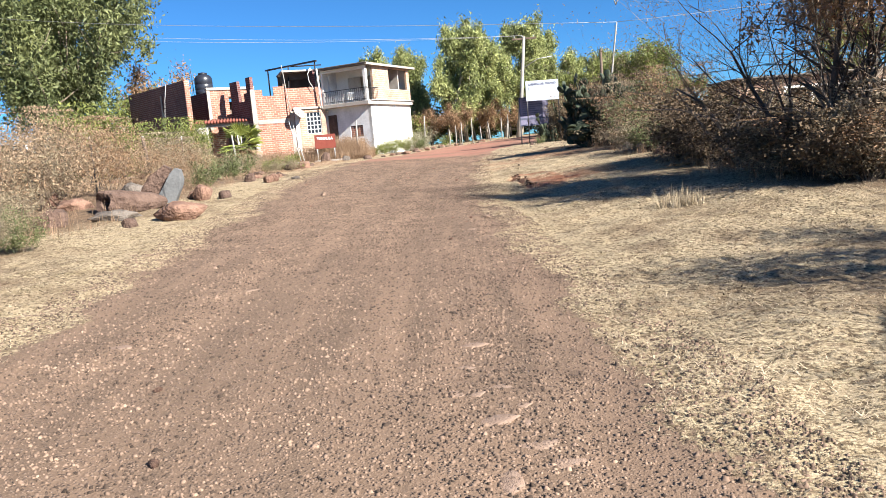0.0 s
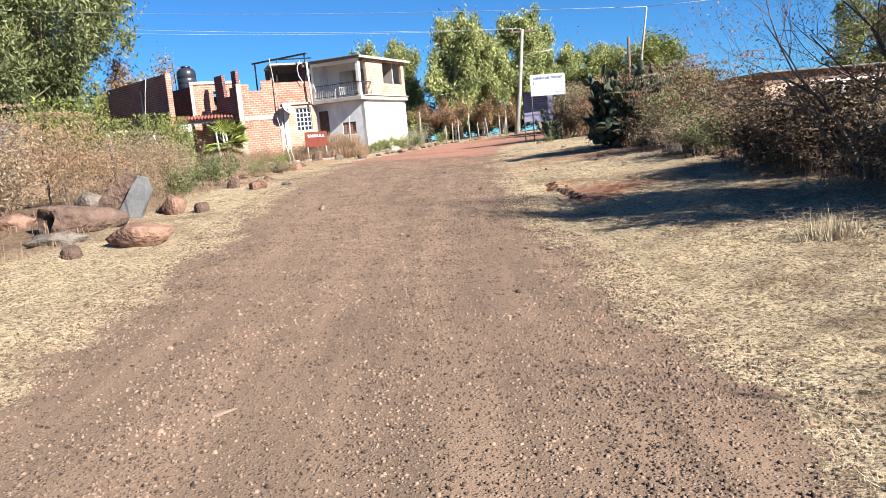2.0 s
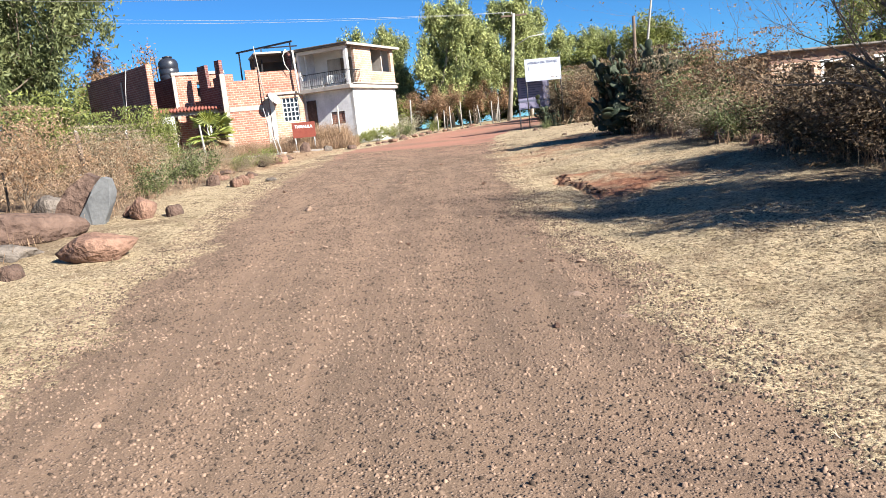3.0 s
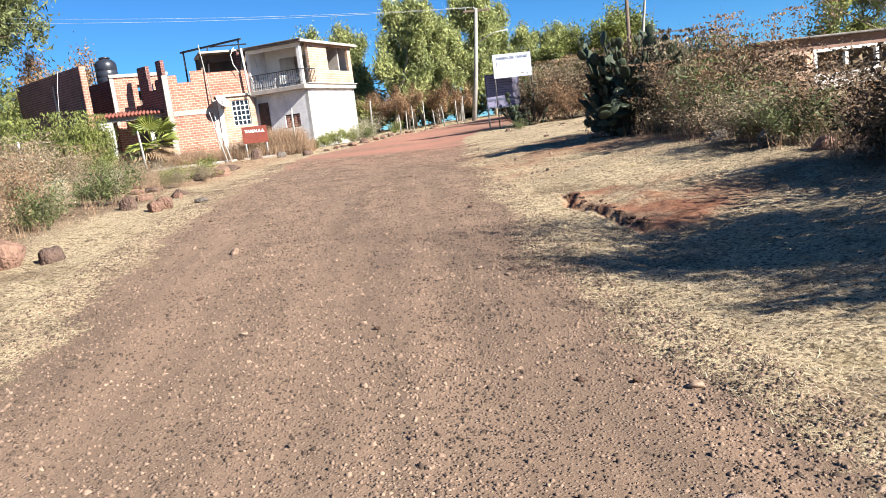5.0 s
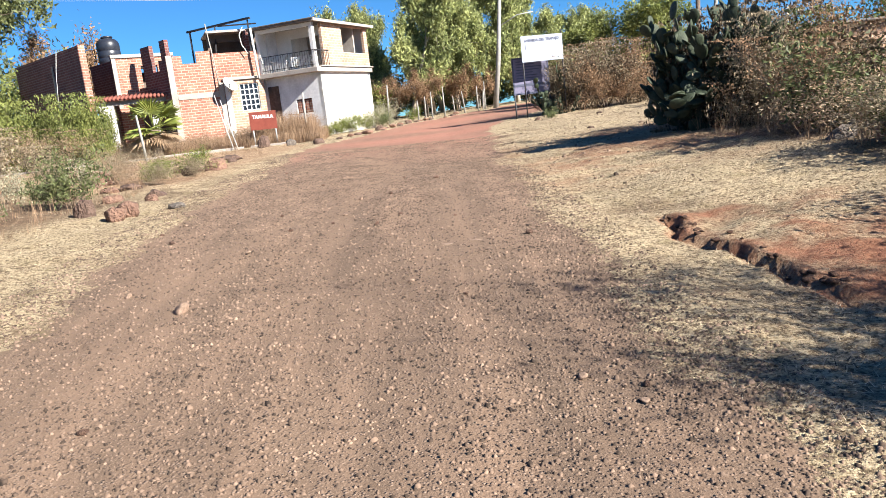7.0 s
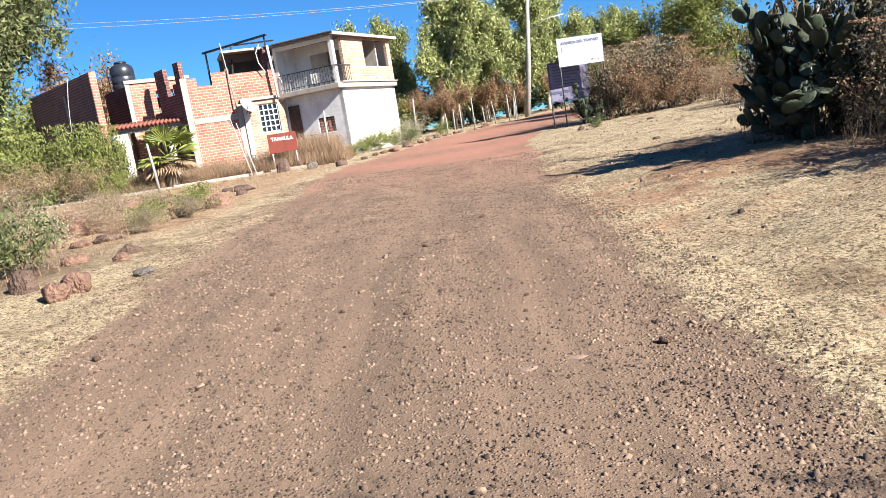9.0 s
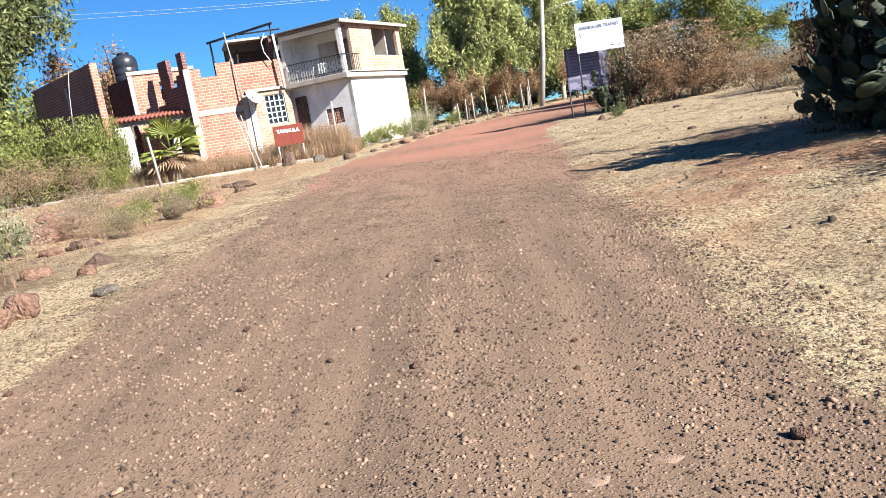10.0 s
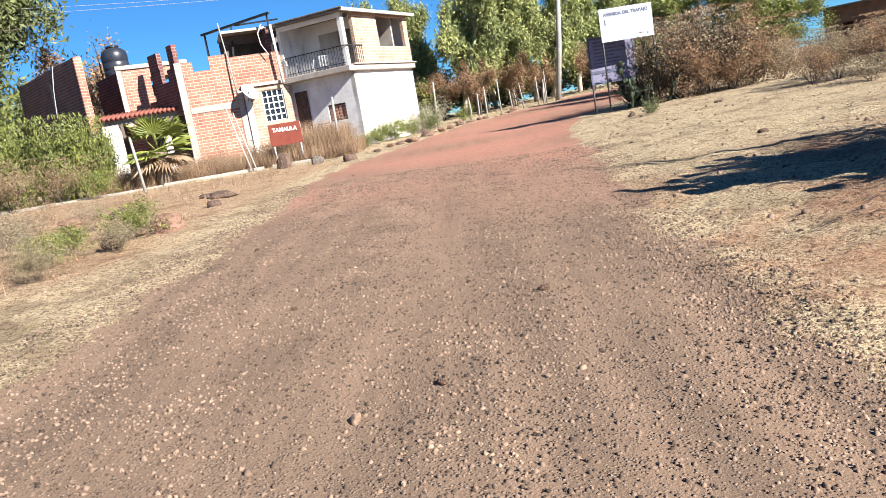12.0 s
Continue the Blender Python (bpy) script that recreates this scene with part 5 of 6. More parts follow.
def build_shrubs():
    r = np.random.default_rng(5)
    # dry field beside the road
    for i in range(64):
        while True:
            x, y = r.uniform(-21, -5.6), r.uniform(9.5, 23)
            if x < -5.6 - 0.12 * max(0, y - 9) and x > -1.15 * y - 2:
                break
        plant(DRY[i % 3] if i % 4 else RUSTY[0], x, y, r.uniform(0.8, 1.15), r.uniform(0, 360), r.uniform(0.9, 1.3) * (0.8 if y < 12 else 1))
    for i in range(20):
        x, y = r.uniform(-28, -13), r.uniform(23, 42)
        if x < -0.36 * y - 1:
            plant(DRY[i % 3] if i % 3 else RUSTY[i % 2], x, y, r.uniform(0.8, 1.2), r.uniform(0, 360), r.uniform(0.7, 1.0))
    for x, y, s, k in ((-4.75, 17.8, 0.6, 1), (-4.2, 9.3, 0.36, 1), (-4.9, 10.1, 0.45, 1), (-4.7, 8.6, 0.36, 1), (-5.6, 9.4, 0.5, 1), (-4.6, 26.3, 0.55, 0), (-5.0, 25.4, 0.4, 0), (-4.9, 24.6, 0.4, 0), (-5.6, 21.6, 0.4, 1),
                       (-2.9, 50.8, 0.9, 0), (-2.2, 51.5, 0.95, 0), (-3.5, 49.9, 0.8, 0), (-1.2, 54, 0.9, 1), (0.6, 59, 0.9, 0), (-3.9, 47.6, 0.6, 0), (5.4, 36.6, 0.4, 1)):
        plant(GREENB[k], x, y, s, x * 77)
    for x, y, s in ((-5.6, 19.8, 0.45), (-6.3, 20.6, 0.55), (-5.6, 23.0, 0.5), (-6.4, 22.2, 0.5), (-0.9, 55.5, 1.3), (-1.8, 53.6, 1.2)):
        plant(SILVER, x, y, s, x * 50)
    for i, (x, y, s) in enumerate(((-4.5, 9.2, 0.4), (-5.3, 10.4, 0.5), (-4.9, 8.2, 0.4), (-5.6, 11.2, 0.55), (-6.2, 9.6, 0.6))):
        plant(GREY[i % 2], x, y, s, i * 59, s * 0.8)
    for i, (x, y, s) in enumerate(((-5.2, 18.2, 0.7), (-5.9, 19.2, 0.75), (-6.2, 17.6, 0.8), (-6.9, 21.2, 0.8), (-7.2, 22.9, 0.7), (-5.1, 16.9, 0.5), (-8.4, 24.2, 0.8), (-7.0, 24.6, 0.5))):
        plant((DRY[2], GREY[0], DRY[0])[i % 3], x, y, s, i * 67)
    for i, (x, y, s) in enumerate(((-5.3, 24.0, 0.4), (-5.8, 25.7, 0.4), (-6.5, 26.6, 0.45), (-4.9, 27.4, 0.3), (-4.5, 23.8, 0.3), (-6.1, 28.2, 0.4), (-7.6, 29.2, 0.5), (-4.3, 25.3, 0.28))):
        plant((DRY[0], GREY[1], DRY[1])[i % 3], x, y, s, i * 91, s * 0.9)
    # belt on the other side
    for i, (x, y, s, z) in enumerate(((6.0, 21.4, 0.75, 0.75), (5.9, 20.0, 0.8, 0.75), (5.8, 18.7, 0.85, 0.72), (6.9, 20.6, 1.0, 0.95), (5.5, 17.4, 0.8, 0.65), (6.3, 16.2, 0.95, 0.65), (6.6, 18.4, 1.0, 0.75),
                                      (5.9, 14.6, 0.8, 0.55), (5.7, 13.4, 0.8, 0.6), (7.0, 14.8, 1.0, 0.65), (5.6, 12.2, 0.8, 0.7), (6.3, 11.0, 1.0, 0.9), (5.7, 10.2, 0.85, 0.75), (5.9, 9.4, 0.8, 0.7), (6.7, 12.6, 0.9, 0.75), (6.6, 22.6, 0.8, 1.0), (8.2, 16.5, 1.0, 0.4), (7.9, 13.4, 1.0, 0.7), (7.9, 11.6, 1.0, 0.7))):
        plant((GREY[i % 2], RUSTY[1], DRY[0], DRY[1])[i % 4], x, y, s, i * 61, z * (0.62 if 12.8 < y < 18 else 0.55 if y < 12.9 else 0.85))
    for i, (x, y, s, z) in enumerate(((6.2, 10.6, 0.6, 0.35), (6.8, 19.4, 0.8, 0.7), (6.7, 21.6, 0.8, 0.9), (6.8, 22.9, 0.9, 1.0))):
        plant(THICKET[i == 2], x, y, s, i * 73, z)
    for i, (x, y, s, z) in enumerate(((7.4, 10.4, 0.85, 0.5), (6.9, 9.6, 0.75, 0.5), (6.7, 11.7, 0.7, 0.42), (7.2, 11.3, 0.8, 0.5), (5.7, 21.7, 0.6, 0.8), (6.1, 23.2, 0.7, 0.95), (5.9, 21.2, 0.7, 0.95))):
        plant((GREY[0], DRY[0], RUSTY[0])[i % 3], x, y, s, i * 73, z)
    for x, y, s, z in ((5.6, 22.8, 0.6, 1.0), (5.2, 22.9, 0.5, 0.85), (6.3, 22.3, 0.6, 1.05)):
        plant(THICKET[0], x, y, s, x * 40, z)
    for x, y, s in ((6.1, 19.2, 0.9), (5.6, 17.2, 0.7), (5.6, 16.2, 0.8), (6.0, 19.4, 1.2), (6.6, 14.0, 1.0)):
        plant(GREENB[1], x, y, s, x * 99, s * 0.9)
    for x, y, s, z in ((7.2, 20.6, 0.9, 0.95), (8.6, 19.0, 0.8, 0.35)):
        plant(RUSTY[1], x, y, s, x * 90, z)
    for i, (x, y, s, z) in enumerate(((7.0, 11.8, 1.0, 0.75), (6.2, 9.5, 0.75, 0.75), (7.8, 13.0, 1.0, 0.9), (6.5, 12.3, 0.8, 0.6), (5.9, 8.9, 0.5, 0.5))):
        plant((GREY[1], GREY[0], DRY[0])[i % 3], x, y, s, i * 83, z * 0.85)
    for x, y, s, k, a in ((5.5, 11.5, 0.85, 1, 0), (5.8, 10.3, 1.0, 2, 81), (6.8, 11.0, 0.9, 1, 220), (6.3, 9.3, 1.0, 0, 291), (6.9, 3.6, 1.0, 0, 10), (7.5, 5.2, 1.0, 1, 200), (6.6, 2.2, 0.9, 1, 120)):
        plant(BARE[k], x, y, s, a)
    for x, y, s, a in ((6.6, 8.7, 0.76, 0), (6.5, 9.9, 0.74, 120), (6.9, 3.3, 0.62, 60)):
        plant_tree(SHADE, x, y, s, a)
    # dark pile of brush and low growth at its foot
    for i, (x, y, s, z) in enumerate(((5.25, 14.0, 0.55, 0.5), (5.7, 13.6, 0.8, 0.6), (6.2, 13.0, 0.9, 0.65), (5.5, 12.7, 0.7, 0.5), (5.6, 10.8, 0.6, 0.45), (5.7, 9.9, 0.6, 0.4), (5.9, 9.0, 0.6, 0.45))):
        plant(THICKET[0], x, y, s, i * 71, z)
    # round the white sign
    for i, (x, y, s, z) in enumerate(((8.2, 43.2, 1.1, 1.25), (9.4, 43.8, 1.25, 1.5), (10.5, 44.2, 1.2, 1.4), (11.4, 44.6, 1.1, 1.15), (7.6, 44.0, 1.1, 1.4), (8.9, 45.2, 1.3, 1.5), (10.0, 42.9, 0.9, 0.9), (7.2, 43.4, 0.7, 0.8), (9.0, 42.4, 0.7, 0.7), (12.3, 46.5, 1.0, 0.9), (11.8, 43.2, 0.8, 0.7), (6.6, 43.9, 0.6, 0.6))):
        plant((UMBEL[0], UMBEL[1], RUSTY[1])[i % 3], x, y, s * 0.9, i * 47, z * (0.72 if i % 3 < 2 else 0.95))
    for x, y, s, z in ((7.9, 43.0, 0.9, 1.0), (8.9, 43.4, 1.0, 1.2), (10.1, 43.6, 1.0, 1.1), (11.0, 43.9, 0.9, 0.9), (7.3, 43.7, 0.7, 1.1)):
        plant(THICKET[0], x, y, s, x * 31, z)
    # hillside beyond
    for i, (x, y, s) in enumerate(((9.6, 36.2, 0.5), (10.6, 36.9, 0.55), (11.5, 36.4, 0.6), (12.3, 37.3, 0.6), (13.2, 36.8, 0.65), (14.1, 37.6, 0.6), (12.9, 39.5, 0.7), (11.2, 39.0, 0.6))):
        plant(UMBEL[i % 2], x, y, s, i * 97, s * 0.85)
    for i in range(18):
        x, y = r.uniform(13, 34), r.uniform(38, 58)
        plant((DRY[i % 3], UMBEL[0])[i % 2], x, y, r.uniform(0.6, 0.95), r.uniform(0, 360), r.uniform(0.45, 0.8))
    for i in range(9):
        x, y = r.uniform(9, 20), r.uniform(23, 34)
        plant((DRY[i % 3], GREY[0])[i % 2], x, y, r.uniform(0.6, 1.0), r.uniform(0, 360), r.uniform(0.3, 0.45))
    # dry growth before the house
    for i, (x, y, s) in enumerate(((-9.6, 46.2, 0.75), (-8.4, 46.6, 0.7), (-10.4, 46.8, 0.8), (-12.6, 44.9, 0.65), (-13.2, 46.0, 0.8), (-7.2, 46.4, 0.7), (-6.0, 46.6, 0.8), (-5.0, 47.4, 0.8), (-9.0, 45.0, 0.5), (-10.6, 45.0, 0.5))):
        plant(RUSTY[0] if i % 2 else DRY[0], x, y, s, i * 40, s * (0.75 if i % 2 else 1.0))
    # beside the brick house
    for x, y, s, z in ((-15.1, 45.0, 0.55, 0.98), (-16.5, 45.4, 0.45, 0.78), (-17.7, 45.2, 0.65, 0.95), (-14.2, 45.6, 0.35, 0.9), (-19.2, 46, 0.6, 0.75)):
        plant(BIGGREEN[0], x, y, s, x * 33, z)
    for x, y, s in ((-16.4, 42.6, 1.0), (-18.0, 42.8, 1.1), (-14.8, 43.2, 0.9), (-20.0, 43.0, 1.1)):
        plant(RUSTY[0], x, y, s, x * 20, s * 0.85)
    plant(GREENB[0], -13.3, 43.0, 0.8, 10, 1.1)
    # low growth that closes the field
    for x, y, s, z in ((-27, 47, 0.9, 0.75), (-30.5, 50, 1.0, 0.8), (-34, 47, 1.0, 0.8), (-24, 48.5, 0.8, 0.7), (-37, 52, 1.1, 0.9)):
        plant(BIGGREEN[1], x, y, s, x * 21, z)
    plant(GREENB[1], -4.9, 20.9, 0.7, 20, 0.8)


def cactus(name, x, y, height, spread, pads, seed, label):
    r = np.random.default_rng(seed)
    t = thing(name, pose(x, y, gz(x, y)), label, "cactus", "prickly pears")
    bm = bmesh.new()
    bmesh.ops.create_uvsphere(bm, u_segments=10, v_segments=7, radius=0.5)
    for v in bm.verts:
        v.co = Vector((v.co.x * (0.72 + 0.3 * v.co.z), v.co.y * 0.16, v.co.z + 0.5))
    me = bpy.data.meshes.new("pad")
    bm.to_mesh(me)
    bm.free()
    me.materials.append(CACTUS)
    for p in me.polygons:
        p.use_smooth = True
    tops = [(Vector((r.uniform(-spread, spread) * 0.75, r.uniform(-spread, spread) * 0.5, -0.05)), Vector((0, 0, 1)), 0.0) for _ in range(22)]
    made = 0
    while made < pads and tops:
        p, d, _ = tops.pop(int(r.integers(0, len(tops))))
        s = r.uniform(0.2, 0.32)
        w = (d + Vector(r.normal(size=3)) * 0.42 + Vector((0, 0, 0.22))).normalized()
        if p.z > height - 0.25 or abs(p.x) > spread * 1.2:
            continue
        q = w.to_track_quat("Z", "Y").to_matrix().to_4x4()
        part_of("pad", me, t, "", Matrix.Translation(p) @ q @ pose(0, 0, 0, 0, 0, r.uniform(0, 180)) @ Matrix.Scale(s, 4))
        made += 1
        e = p + w * s * 0.93
        for _ in range(int(r.integers(1, 4))):
            tops.append((e + Vector(r.normal(size=3)) * 0.03, w, 0))
    return t


def build_palm():
    x, y = -11.6, 45.0
    r = np.random.default_rng(9)
    t = thing("fan_palm", pose(x, y, gz(x, y)), "short fan palm with spiky yellow-green fronds", "palm")
    part_of("trunk", tubes_mesh("trunk", [([(0, 0, -0.2), (0.02, 0, 0.8), (0.05, 0, 1.35)], [0.3, 0.3, 0.24])], BARK, 10), t)
    for k in range(22):
        dead = k >= 17
        a = 2 * math.pi * k * 0.382 + r.uniform(-0.2, 0.2)
        el = radians(r.uniform(-50, -20) if dead else r.uniform(-12, 40) if k % 2 else r.uniform(40, 85))
        d = Vector((math.cos(a) * math.cos(el), math.sin(a) * math.cos(el), math.sin(el)))
        ln = r.uniform(0.35, 0.6) if dead else r.uniform(0.6, 0.95)
        hub = Vector((0.05, 0, 1.4)) + d * ln
        skin = LEAF_DRY if dead else PALM_LEAF
        stalk = part_of("stalk", tubes_mesh("stalk", [([(0.05, 0, 1.3), tuple(hub)], [0.028, 0.016])], skin, 5), t)
        side = d.cross(Vector((0, 0, 1))).normalized()
        nrm = side.cross(d).normalized()
        vs, fs, fans, size = [tuple(hub)], [], 19, r.uniform(0.75, 1.0)
        # pleated fan, whole to two thirds of its length and split into points beyond
        for j in range(2 * fans + 1):
            w = radians(-100 + 200 * j / (2 * fans))
            e = d * math.cos(w) + side * math.sin(w)
            fold = nrm * (0.03 if j % 2 else -0.03)
            vs.append(tuple(hub + e * size * 0.58 + fold - Vector((0, 0, 0.05)) * math.sin(abs(w))))
        for j in range(fans):
            w = radians(-100 + 200 * (j + 0.5) / fans)
            e = d * math.cos(w) + side * math.sin(w)
            vs.append(tuple(hub + e * size * r.uniform(0.9, 1.08) - Vector((0, 0, r.uniform(0.05, 0.22)))))
            i0 = 1 + 2 * j
            fs += [(0, i0, i0 + 1), (0, i0 + 1, i0 + 2), (i0, len(vs) - 1, i0 + 1), (i0 + 1, len(vs) - 1, i0 + 2)]
        part_of("frond", mesh_of("frond", vs, fs, skin), stalk)


def blades(name, xs, ys, length, width, mat_, label, lean=0.9, per=5, seed=1):
    r = np.random.default_rng(seed)
    x, y = np.repeat(xs, per), np.repeat(ys, per)
    k = len(x)
    x, y = x + r.normal(size=k) * 0.03, y + r.normal(size=k) * 0.03
    z = plan(x, y)[0]
    a = r.uniform(0, 2 * math.pi, k)
    ln = length * r.uniform(0.5, 1.5, k)
    tilt = np.clip(1.34 + 0.2 * r.normal(size=k), 0.85, 1.52) if lean > 1.2 else np.abs(r.normal(size=k)) * lean
    d = np.stack([np.cos(a) * np.sin(tilt), np.sin(a) * np.sin(tilt), np.maximum(np.cos(tilt), 0.06)], axis=1)
    o = np.stack([-np.sin(a), np.cos(a), np.zeros(k)], axis=1) * (width * r.uniform(0.6, 1.4, k))[:, None]
    p = np.stack([x, y, z - 0.005], axis=1)
    e = p + d * ln[:, None] - np.array([0, 0, 1.0]) * (ln * 0.12 * np.sin(tilt))[:, None]
    v = np.stack([p - o, p + o, e], axis=1).reshape(-1, 3)
    f = np.arange(3 * k).reshape(k, 3)
    return tagged(new(name, mesh_of(name, v, f, mat_)), label, "grass", kind="stuff")


def build_grass():
    r = np.random.default_rng(12)

    def scatter(count, x0, x1, y0, y1, power=1.4):
        y = y0 + (y1 - y0) * r.random(count) ** power
        x = r.uniform(x0, x1, count)
        _, road, _, soil, brush = plan(x, y)
        patch = 0.55 + 0.45 * wave(x, y, 1.3, 0.4) + 0.3 * wave(x, y, 3.7)
        ok = (road < 0.35 + 0.3 * r.random(count)) & (soil < 0.12 + 0.4 * r.random(count) ** 2) & (r.random(count) < patch)
        return x[ok], y[ok]

    x, y = scatter(64000, 1.2, 6.0, 2.0, 27)
    blades("verge_grass", x, y, 0.055, 0.0027, STRAW, "short bleached dry grass on the wide verge", 1.8, 7, 1)
    x, y = scatter(34000, -5.2, -1.4, 3.5, 27)
    blades("verge_grass", x, y, 0.05, 0.0027, STRAW, "short bleached dry grass along the narrow verge", 1.8, 7, 2)
    x, y = scatter(3500, 2.0, 16, 24, 44, 1.0)
    blades("verge_grass", x, y, 0.09, 0.006, STRAW, "thin dry grass on the slope beyond", 1.8, 5, 3)
    # tall dry weeds in front of the houses
    k = 9000
    x, y = r.uniform(-14.5, -3.8, k), r.uniform(44.4, 48.6, k)
    keep = (y < 49 - 0.15 * np.abs(x + 8)) & (np.hypot(x + 11.3, y - 45) > 0.7)
    blades("tall_weeds", x[keep], y[keep], 0.55, 0.007, REDGRASS, "tall reddish dry grass in front of the houses", 0.55, 5, 4)
    k = 2000
    x, y = r.uniform(-7.2, -4.3, k), r.uniform(45.4, 47.6, k)
    blades("tall_weeds", x, y, 1.1, 0.008, REDGRASS, "tall tan feather grass against the white wall", 0.38, 6, 5)
    x, y = r.uniform(-13, -3.6, 500), r.uniform(22.5, 43, 500)
    keep = x < -3.6 - 0.03 * y
    blades("verge_weeds", x[keep], y[keep], 0.2, 0.005, REDGRASS, "scattered dry weeds on the bare plot", 0.6, 6, 6)
    x, y = r.uniform(5.0, 6.6, 420), r.uniform(9.5, 24, 420)
    blades("verge_weeds", x, y, 0.4, 0.004, REDGRASS, "dry stalks at the foot of the shrubs", 0.75, 5, 8)
    x, y = r.uniform(-6.5, -4.3, 420), r.uniform(7, 23, 420)
    blades("verge_weeds", x, y, 0.22, 0.0035, REDGRASS, "dry stalks at the foot of the field shrubs", 0.55, 5, 9)
    x, y = scatter(26000, 1.3, 6.0, 2.0, 26)
    blades("leaf_litter", x, y, 0.035, 0.007, LITTER, "dark brown leaf litter on the wide verge", 1.5, 3, 14)
    x, y = scatter(14000, -5.2, -1.4, 3.5, 26)
    blades("leaf_litter", x, y, 0.03, 0.006, LITTER, "dark brown leaf litter on the narrow verge", 1.5, 3, 15)
    a = r.normal(size=(60, 2)) * 0.10
    blades("grass_tuft", 3.85 + a[:, 0], 9.25 + a[:, 1], 0.2, 0.004, STRAW, "pale tuft of dry grass on the verge", 0.85, 6, 7)


def crushed(x, y, z, s, r):
    """Angular stones with an uneven top facet, of half-width s, half sunk at x, y, z."""
    k = len(x)
    base = np.array([[1, 0, -0.2], [0, 1, -0.2], [-1, 0, -0.2], [0, -1, -0.2], [0.5, 0.1, 0.7], [-0.1, 0.55, 0.7], [-0.5, -0.3, 0.7]])
    v = base[None] * s[:, None, None] * r.uniform(0.6, 1.4, size=(k, 7, 1))
    a = r.uniform(0, 2 * math.pi, k)
    ca, sa = np.cos(a)[:, None], np.sin(a)[:, None]
    vx, vy = v[:, :, 0] * 1.3, v[:, :, 1]
    v = np.stack([vx * ca - vy * sa, vx * sa + vy * ca, v[:, :, 2]], axis=2)
    v += np.stack([x, y, z + s * 0.15], axis=1)[:, None, :]
    t = np.array([[4, 5, 6], [0, 1, 5], [0, 5, 4], [1, 2, 5], [2, 6, 5], [2, 3, 6], [3, 4, 6], [3, 0, 4]])
    f = (np.arange(k)[:, None, None] * 7 + t[None]).reshape(-1, 3)
    return mesh_of("gravel", v.reshape(-1, 3), f, PEBBLE)


def build_gravel():
    r = np.random.default_rng(31)
    k = 230000
    y = 2.0 + 30 * r.random(k) ** 1.3
    le, ri = np.interp(y, LEFT_Y, LEFT_X) - 0.5, np.interp(y, RIGHT_Y, RIGHT_X) + 0.5
    x = le + (ri - le) * r.random(k)
    band = 0.5 + 0.5 * wave(x * 2.2, y * 0.25, 2.4, 0.6)
    keep = r.random(k) < 0.3 + 0.7 * band
    x, y = x[keep], y[keep]
    e = r.normal(size=(6000, 2))
    ye = 6 + 18 * r.random(6000)
    xe = np.interp(ye, RIGHT_Y, RIGHT_X) + 0.02 + e[:, 0] * 0.2
    x, y = np.concatenate([x, xe]), np.concatenate([y, ye])
    k = len(x)
    z = plan(x, y)[0]
    s = (0.0034 + 0.0066 * r.random(k) ** 2 + 0.006 * r.random(k) ** 12) * np.interp(y, [2, 20], [0.95, 1.15])
    s[-6000:] *= 0.95
    tagged(new("road_gravel", crushed(x, y, z, s, r)), "loose brown and grey gravel scattered over the road", "gravel", kind="stuff")
    # clods and small stones strewn over the slope beyond
    k = 1500
    x, y = r.uniform(1.8, 14, k), r.uniform(17, 42, k)
    keep = plan(x, y)[1] < 0.2
    x, y = x[keep], y[keep]
    s = 0.01 + 0.026 * r.random(len(x)) ** 3
    tagged(new("strewn_clods", crushed(x, y, plan(x, y)[0], s, r)), "brown clods and small stones strewn over dry grass", "stones", kind="stuff")


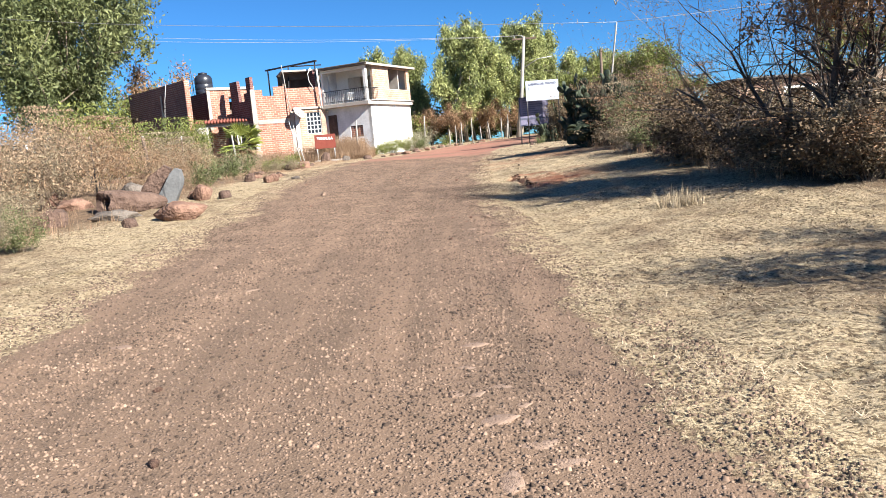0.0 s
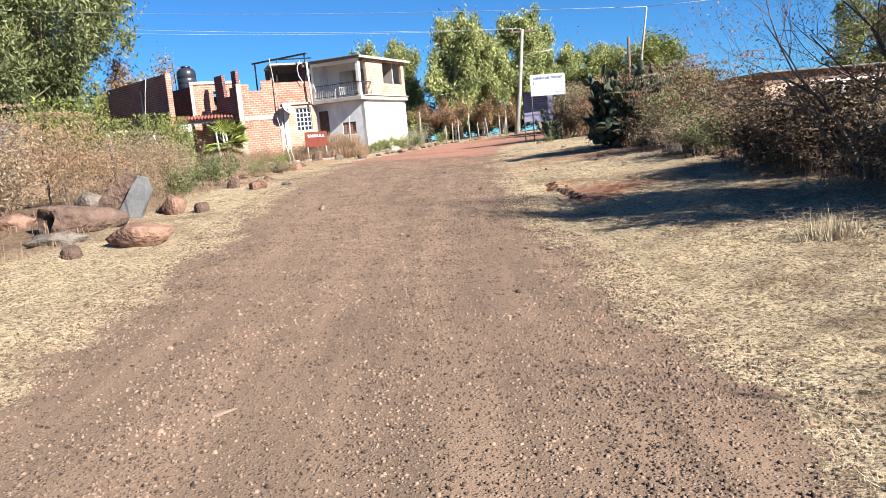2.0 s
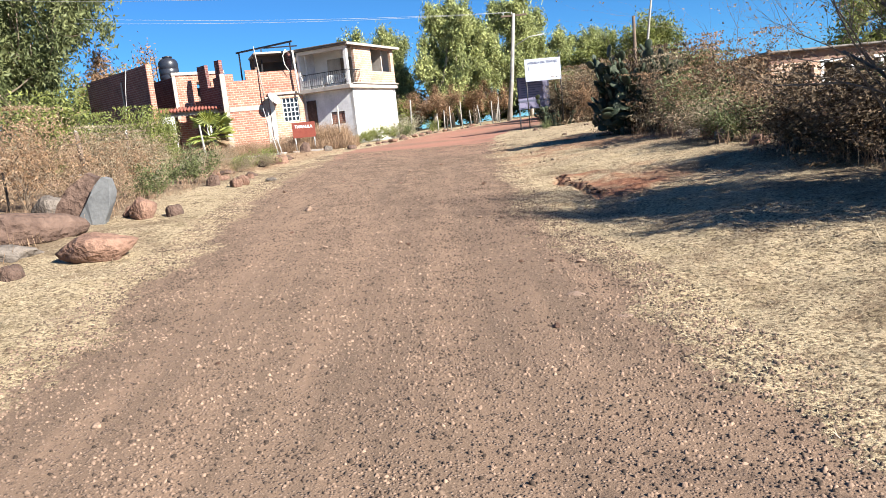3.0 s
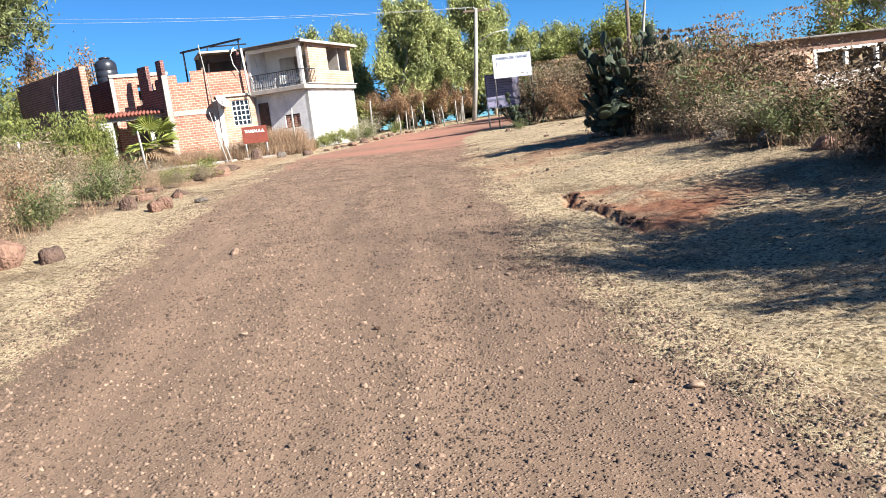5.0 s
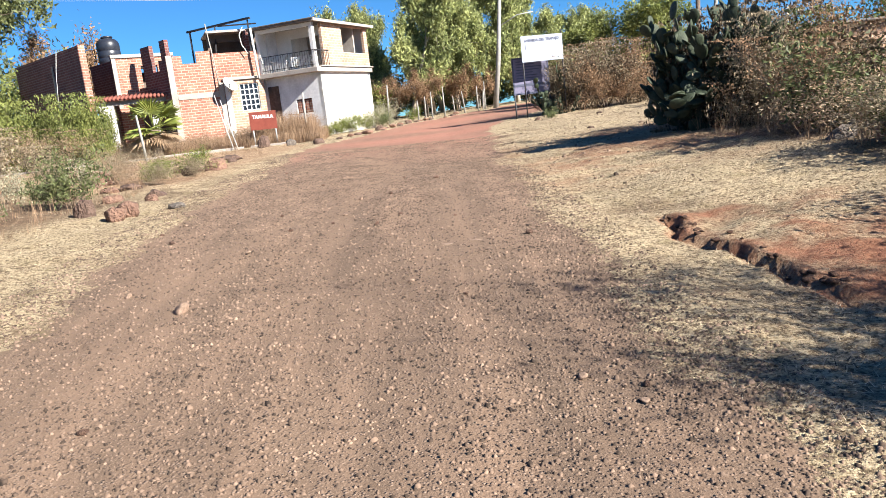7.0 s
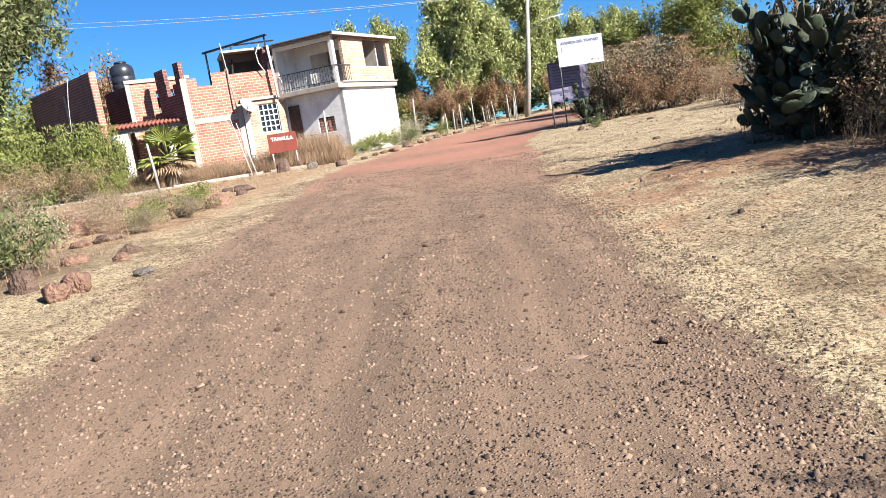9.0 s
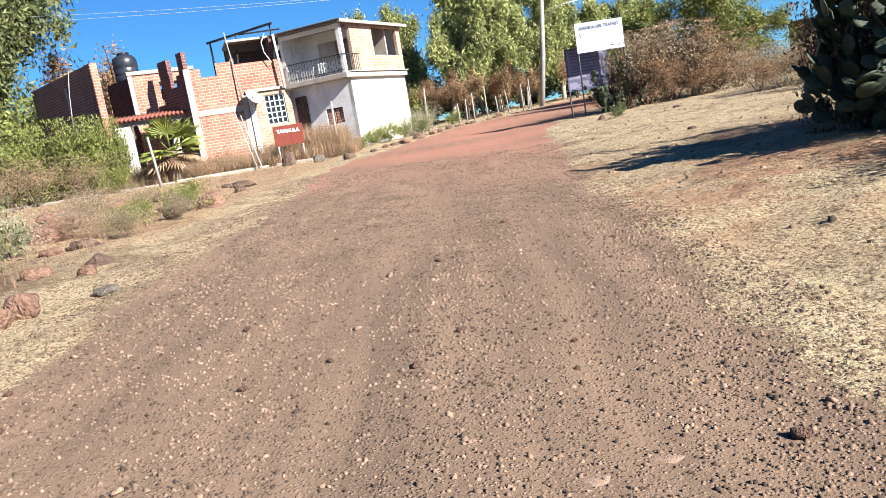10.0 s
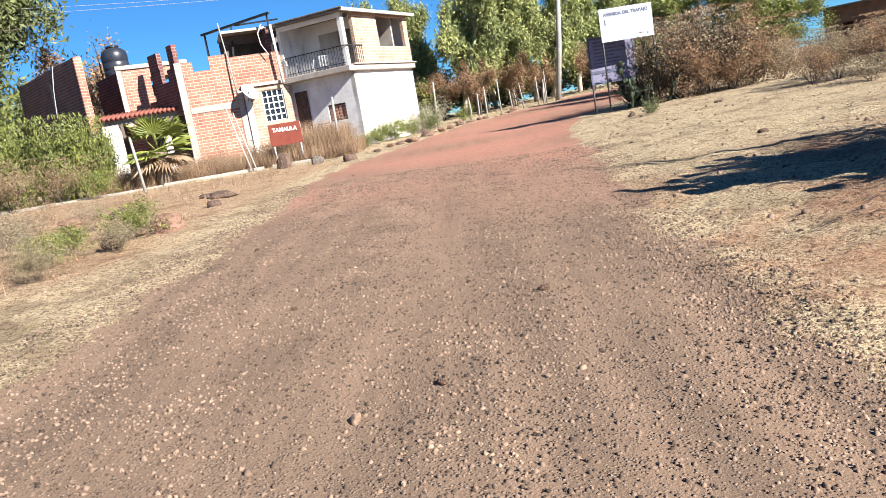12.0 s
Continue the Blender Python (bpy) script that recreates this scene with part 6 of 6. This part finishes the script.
# ---- far buildings ----
def build_far_buildings():
    m = axes((13.7, 33, 0), (0.97, 0.1))
    h = thing("porch_house", m, "low brick house with a white framed porch", "house")
    part("wall", holes_wall(0, 2.0, 0.5, 2.46, 0.2, [(0.85, 1.75, 1.75, 2.3)]), BRICK_PALE, h, "pink brick wall with a dark window")
    part("wall", boxed(0.1, 9, 2.2, 2.4, 0.5, 2.7), DARK_IN, h, "dark back wall of the porch")
    part("sill_wall", boxed(2.02, 9, 0, 0.2, 0.5, 1.62, bevel=0.01), WHITE_OLD, h)
    for k in range(6):
        part("column", boxed(2.05 + 1.25 * k, 2.19 + 1.25 * k, 0.02, 0.16, 1.62, 2.35, bevel=0.01), WHITE, h)
    part("beam", boxed(2.02, 9, 0, 0.18, 2.354, 2.46, bevel=0.01), WHITE, h)
    part("fascia", boxed(-0.02, 9.02, 0.03, 0.25, 2.464, 2.86, bevel=0.01), ADOBE, h, "brown plastered band above the porch")
    part("roof", boxed(-0.25, 9.3, -0.3, 2.7, 2.864, 2.94, bevel=0.02), ROOF, h)
    m = axes((21.6, 60, 0), (0.70, -0.714))
    h = thing("hillside_house", m, "small brown house with a dark flat roof on the slope", "house")
    # Front darker for shade, right side paler for sun, both by colour.
    part("wall", holes_wall(0, 5.2, 0.8, 3.95, 0.2, [(2.6, 3.7, 1.0, 3.2), (0.9, 1.5, 2.5, 3.1)]), ADOBE, h, "shaded brown front with a dark doorway")
    part("wall", boxed(0, 5.2, 3.2, 3.4, 0.8, 3.9), DARK_IN, h)
    part("wall", boxed(-0.002, 0.2, 0.202, 3.198, 0.8, 3.94), BRICK_SHADED, h)
    part("wall", boxed(5.0, 5.202, 0.202, 3.198, 0.8, 3.94), BRICK_PALE, h, "sunlit pale brick side")
    part("roof", boxed(-0.4, 5.6, -0.4, 3.6, 3.955, 4.08, bevel=0.02), ROOF, h)


build_far_buildings()
build_trees()
build_shrubs()
cactus("prickly_pear", 5.45, 22.5, 2.2, 0.75, 600, 41, "tall dark green prickly pear at the verge")
cactus("prickly_pear", 6.95, 42.95, 2.6, 0.8, 160, 43, "prickly pear growing behind the white sign")
build_palm()
build_grass()
build_gravel()
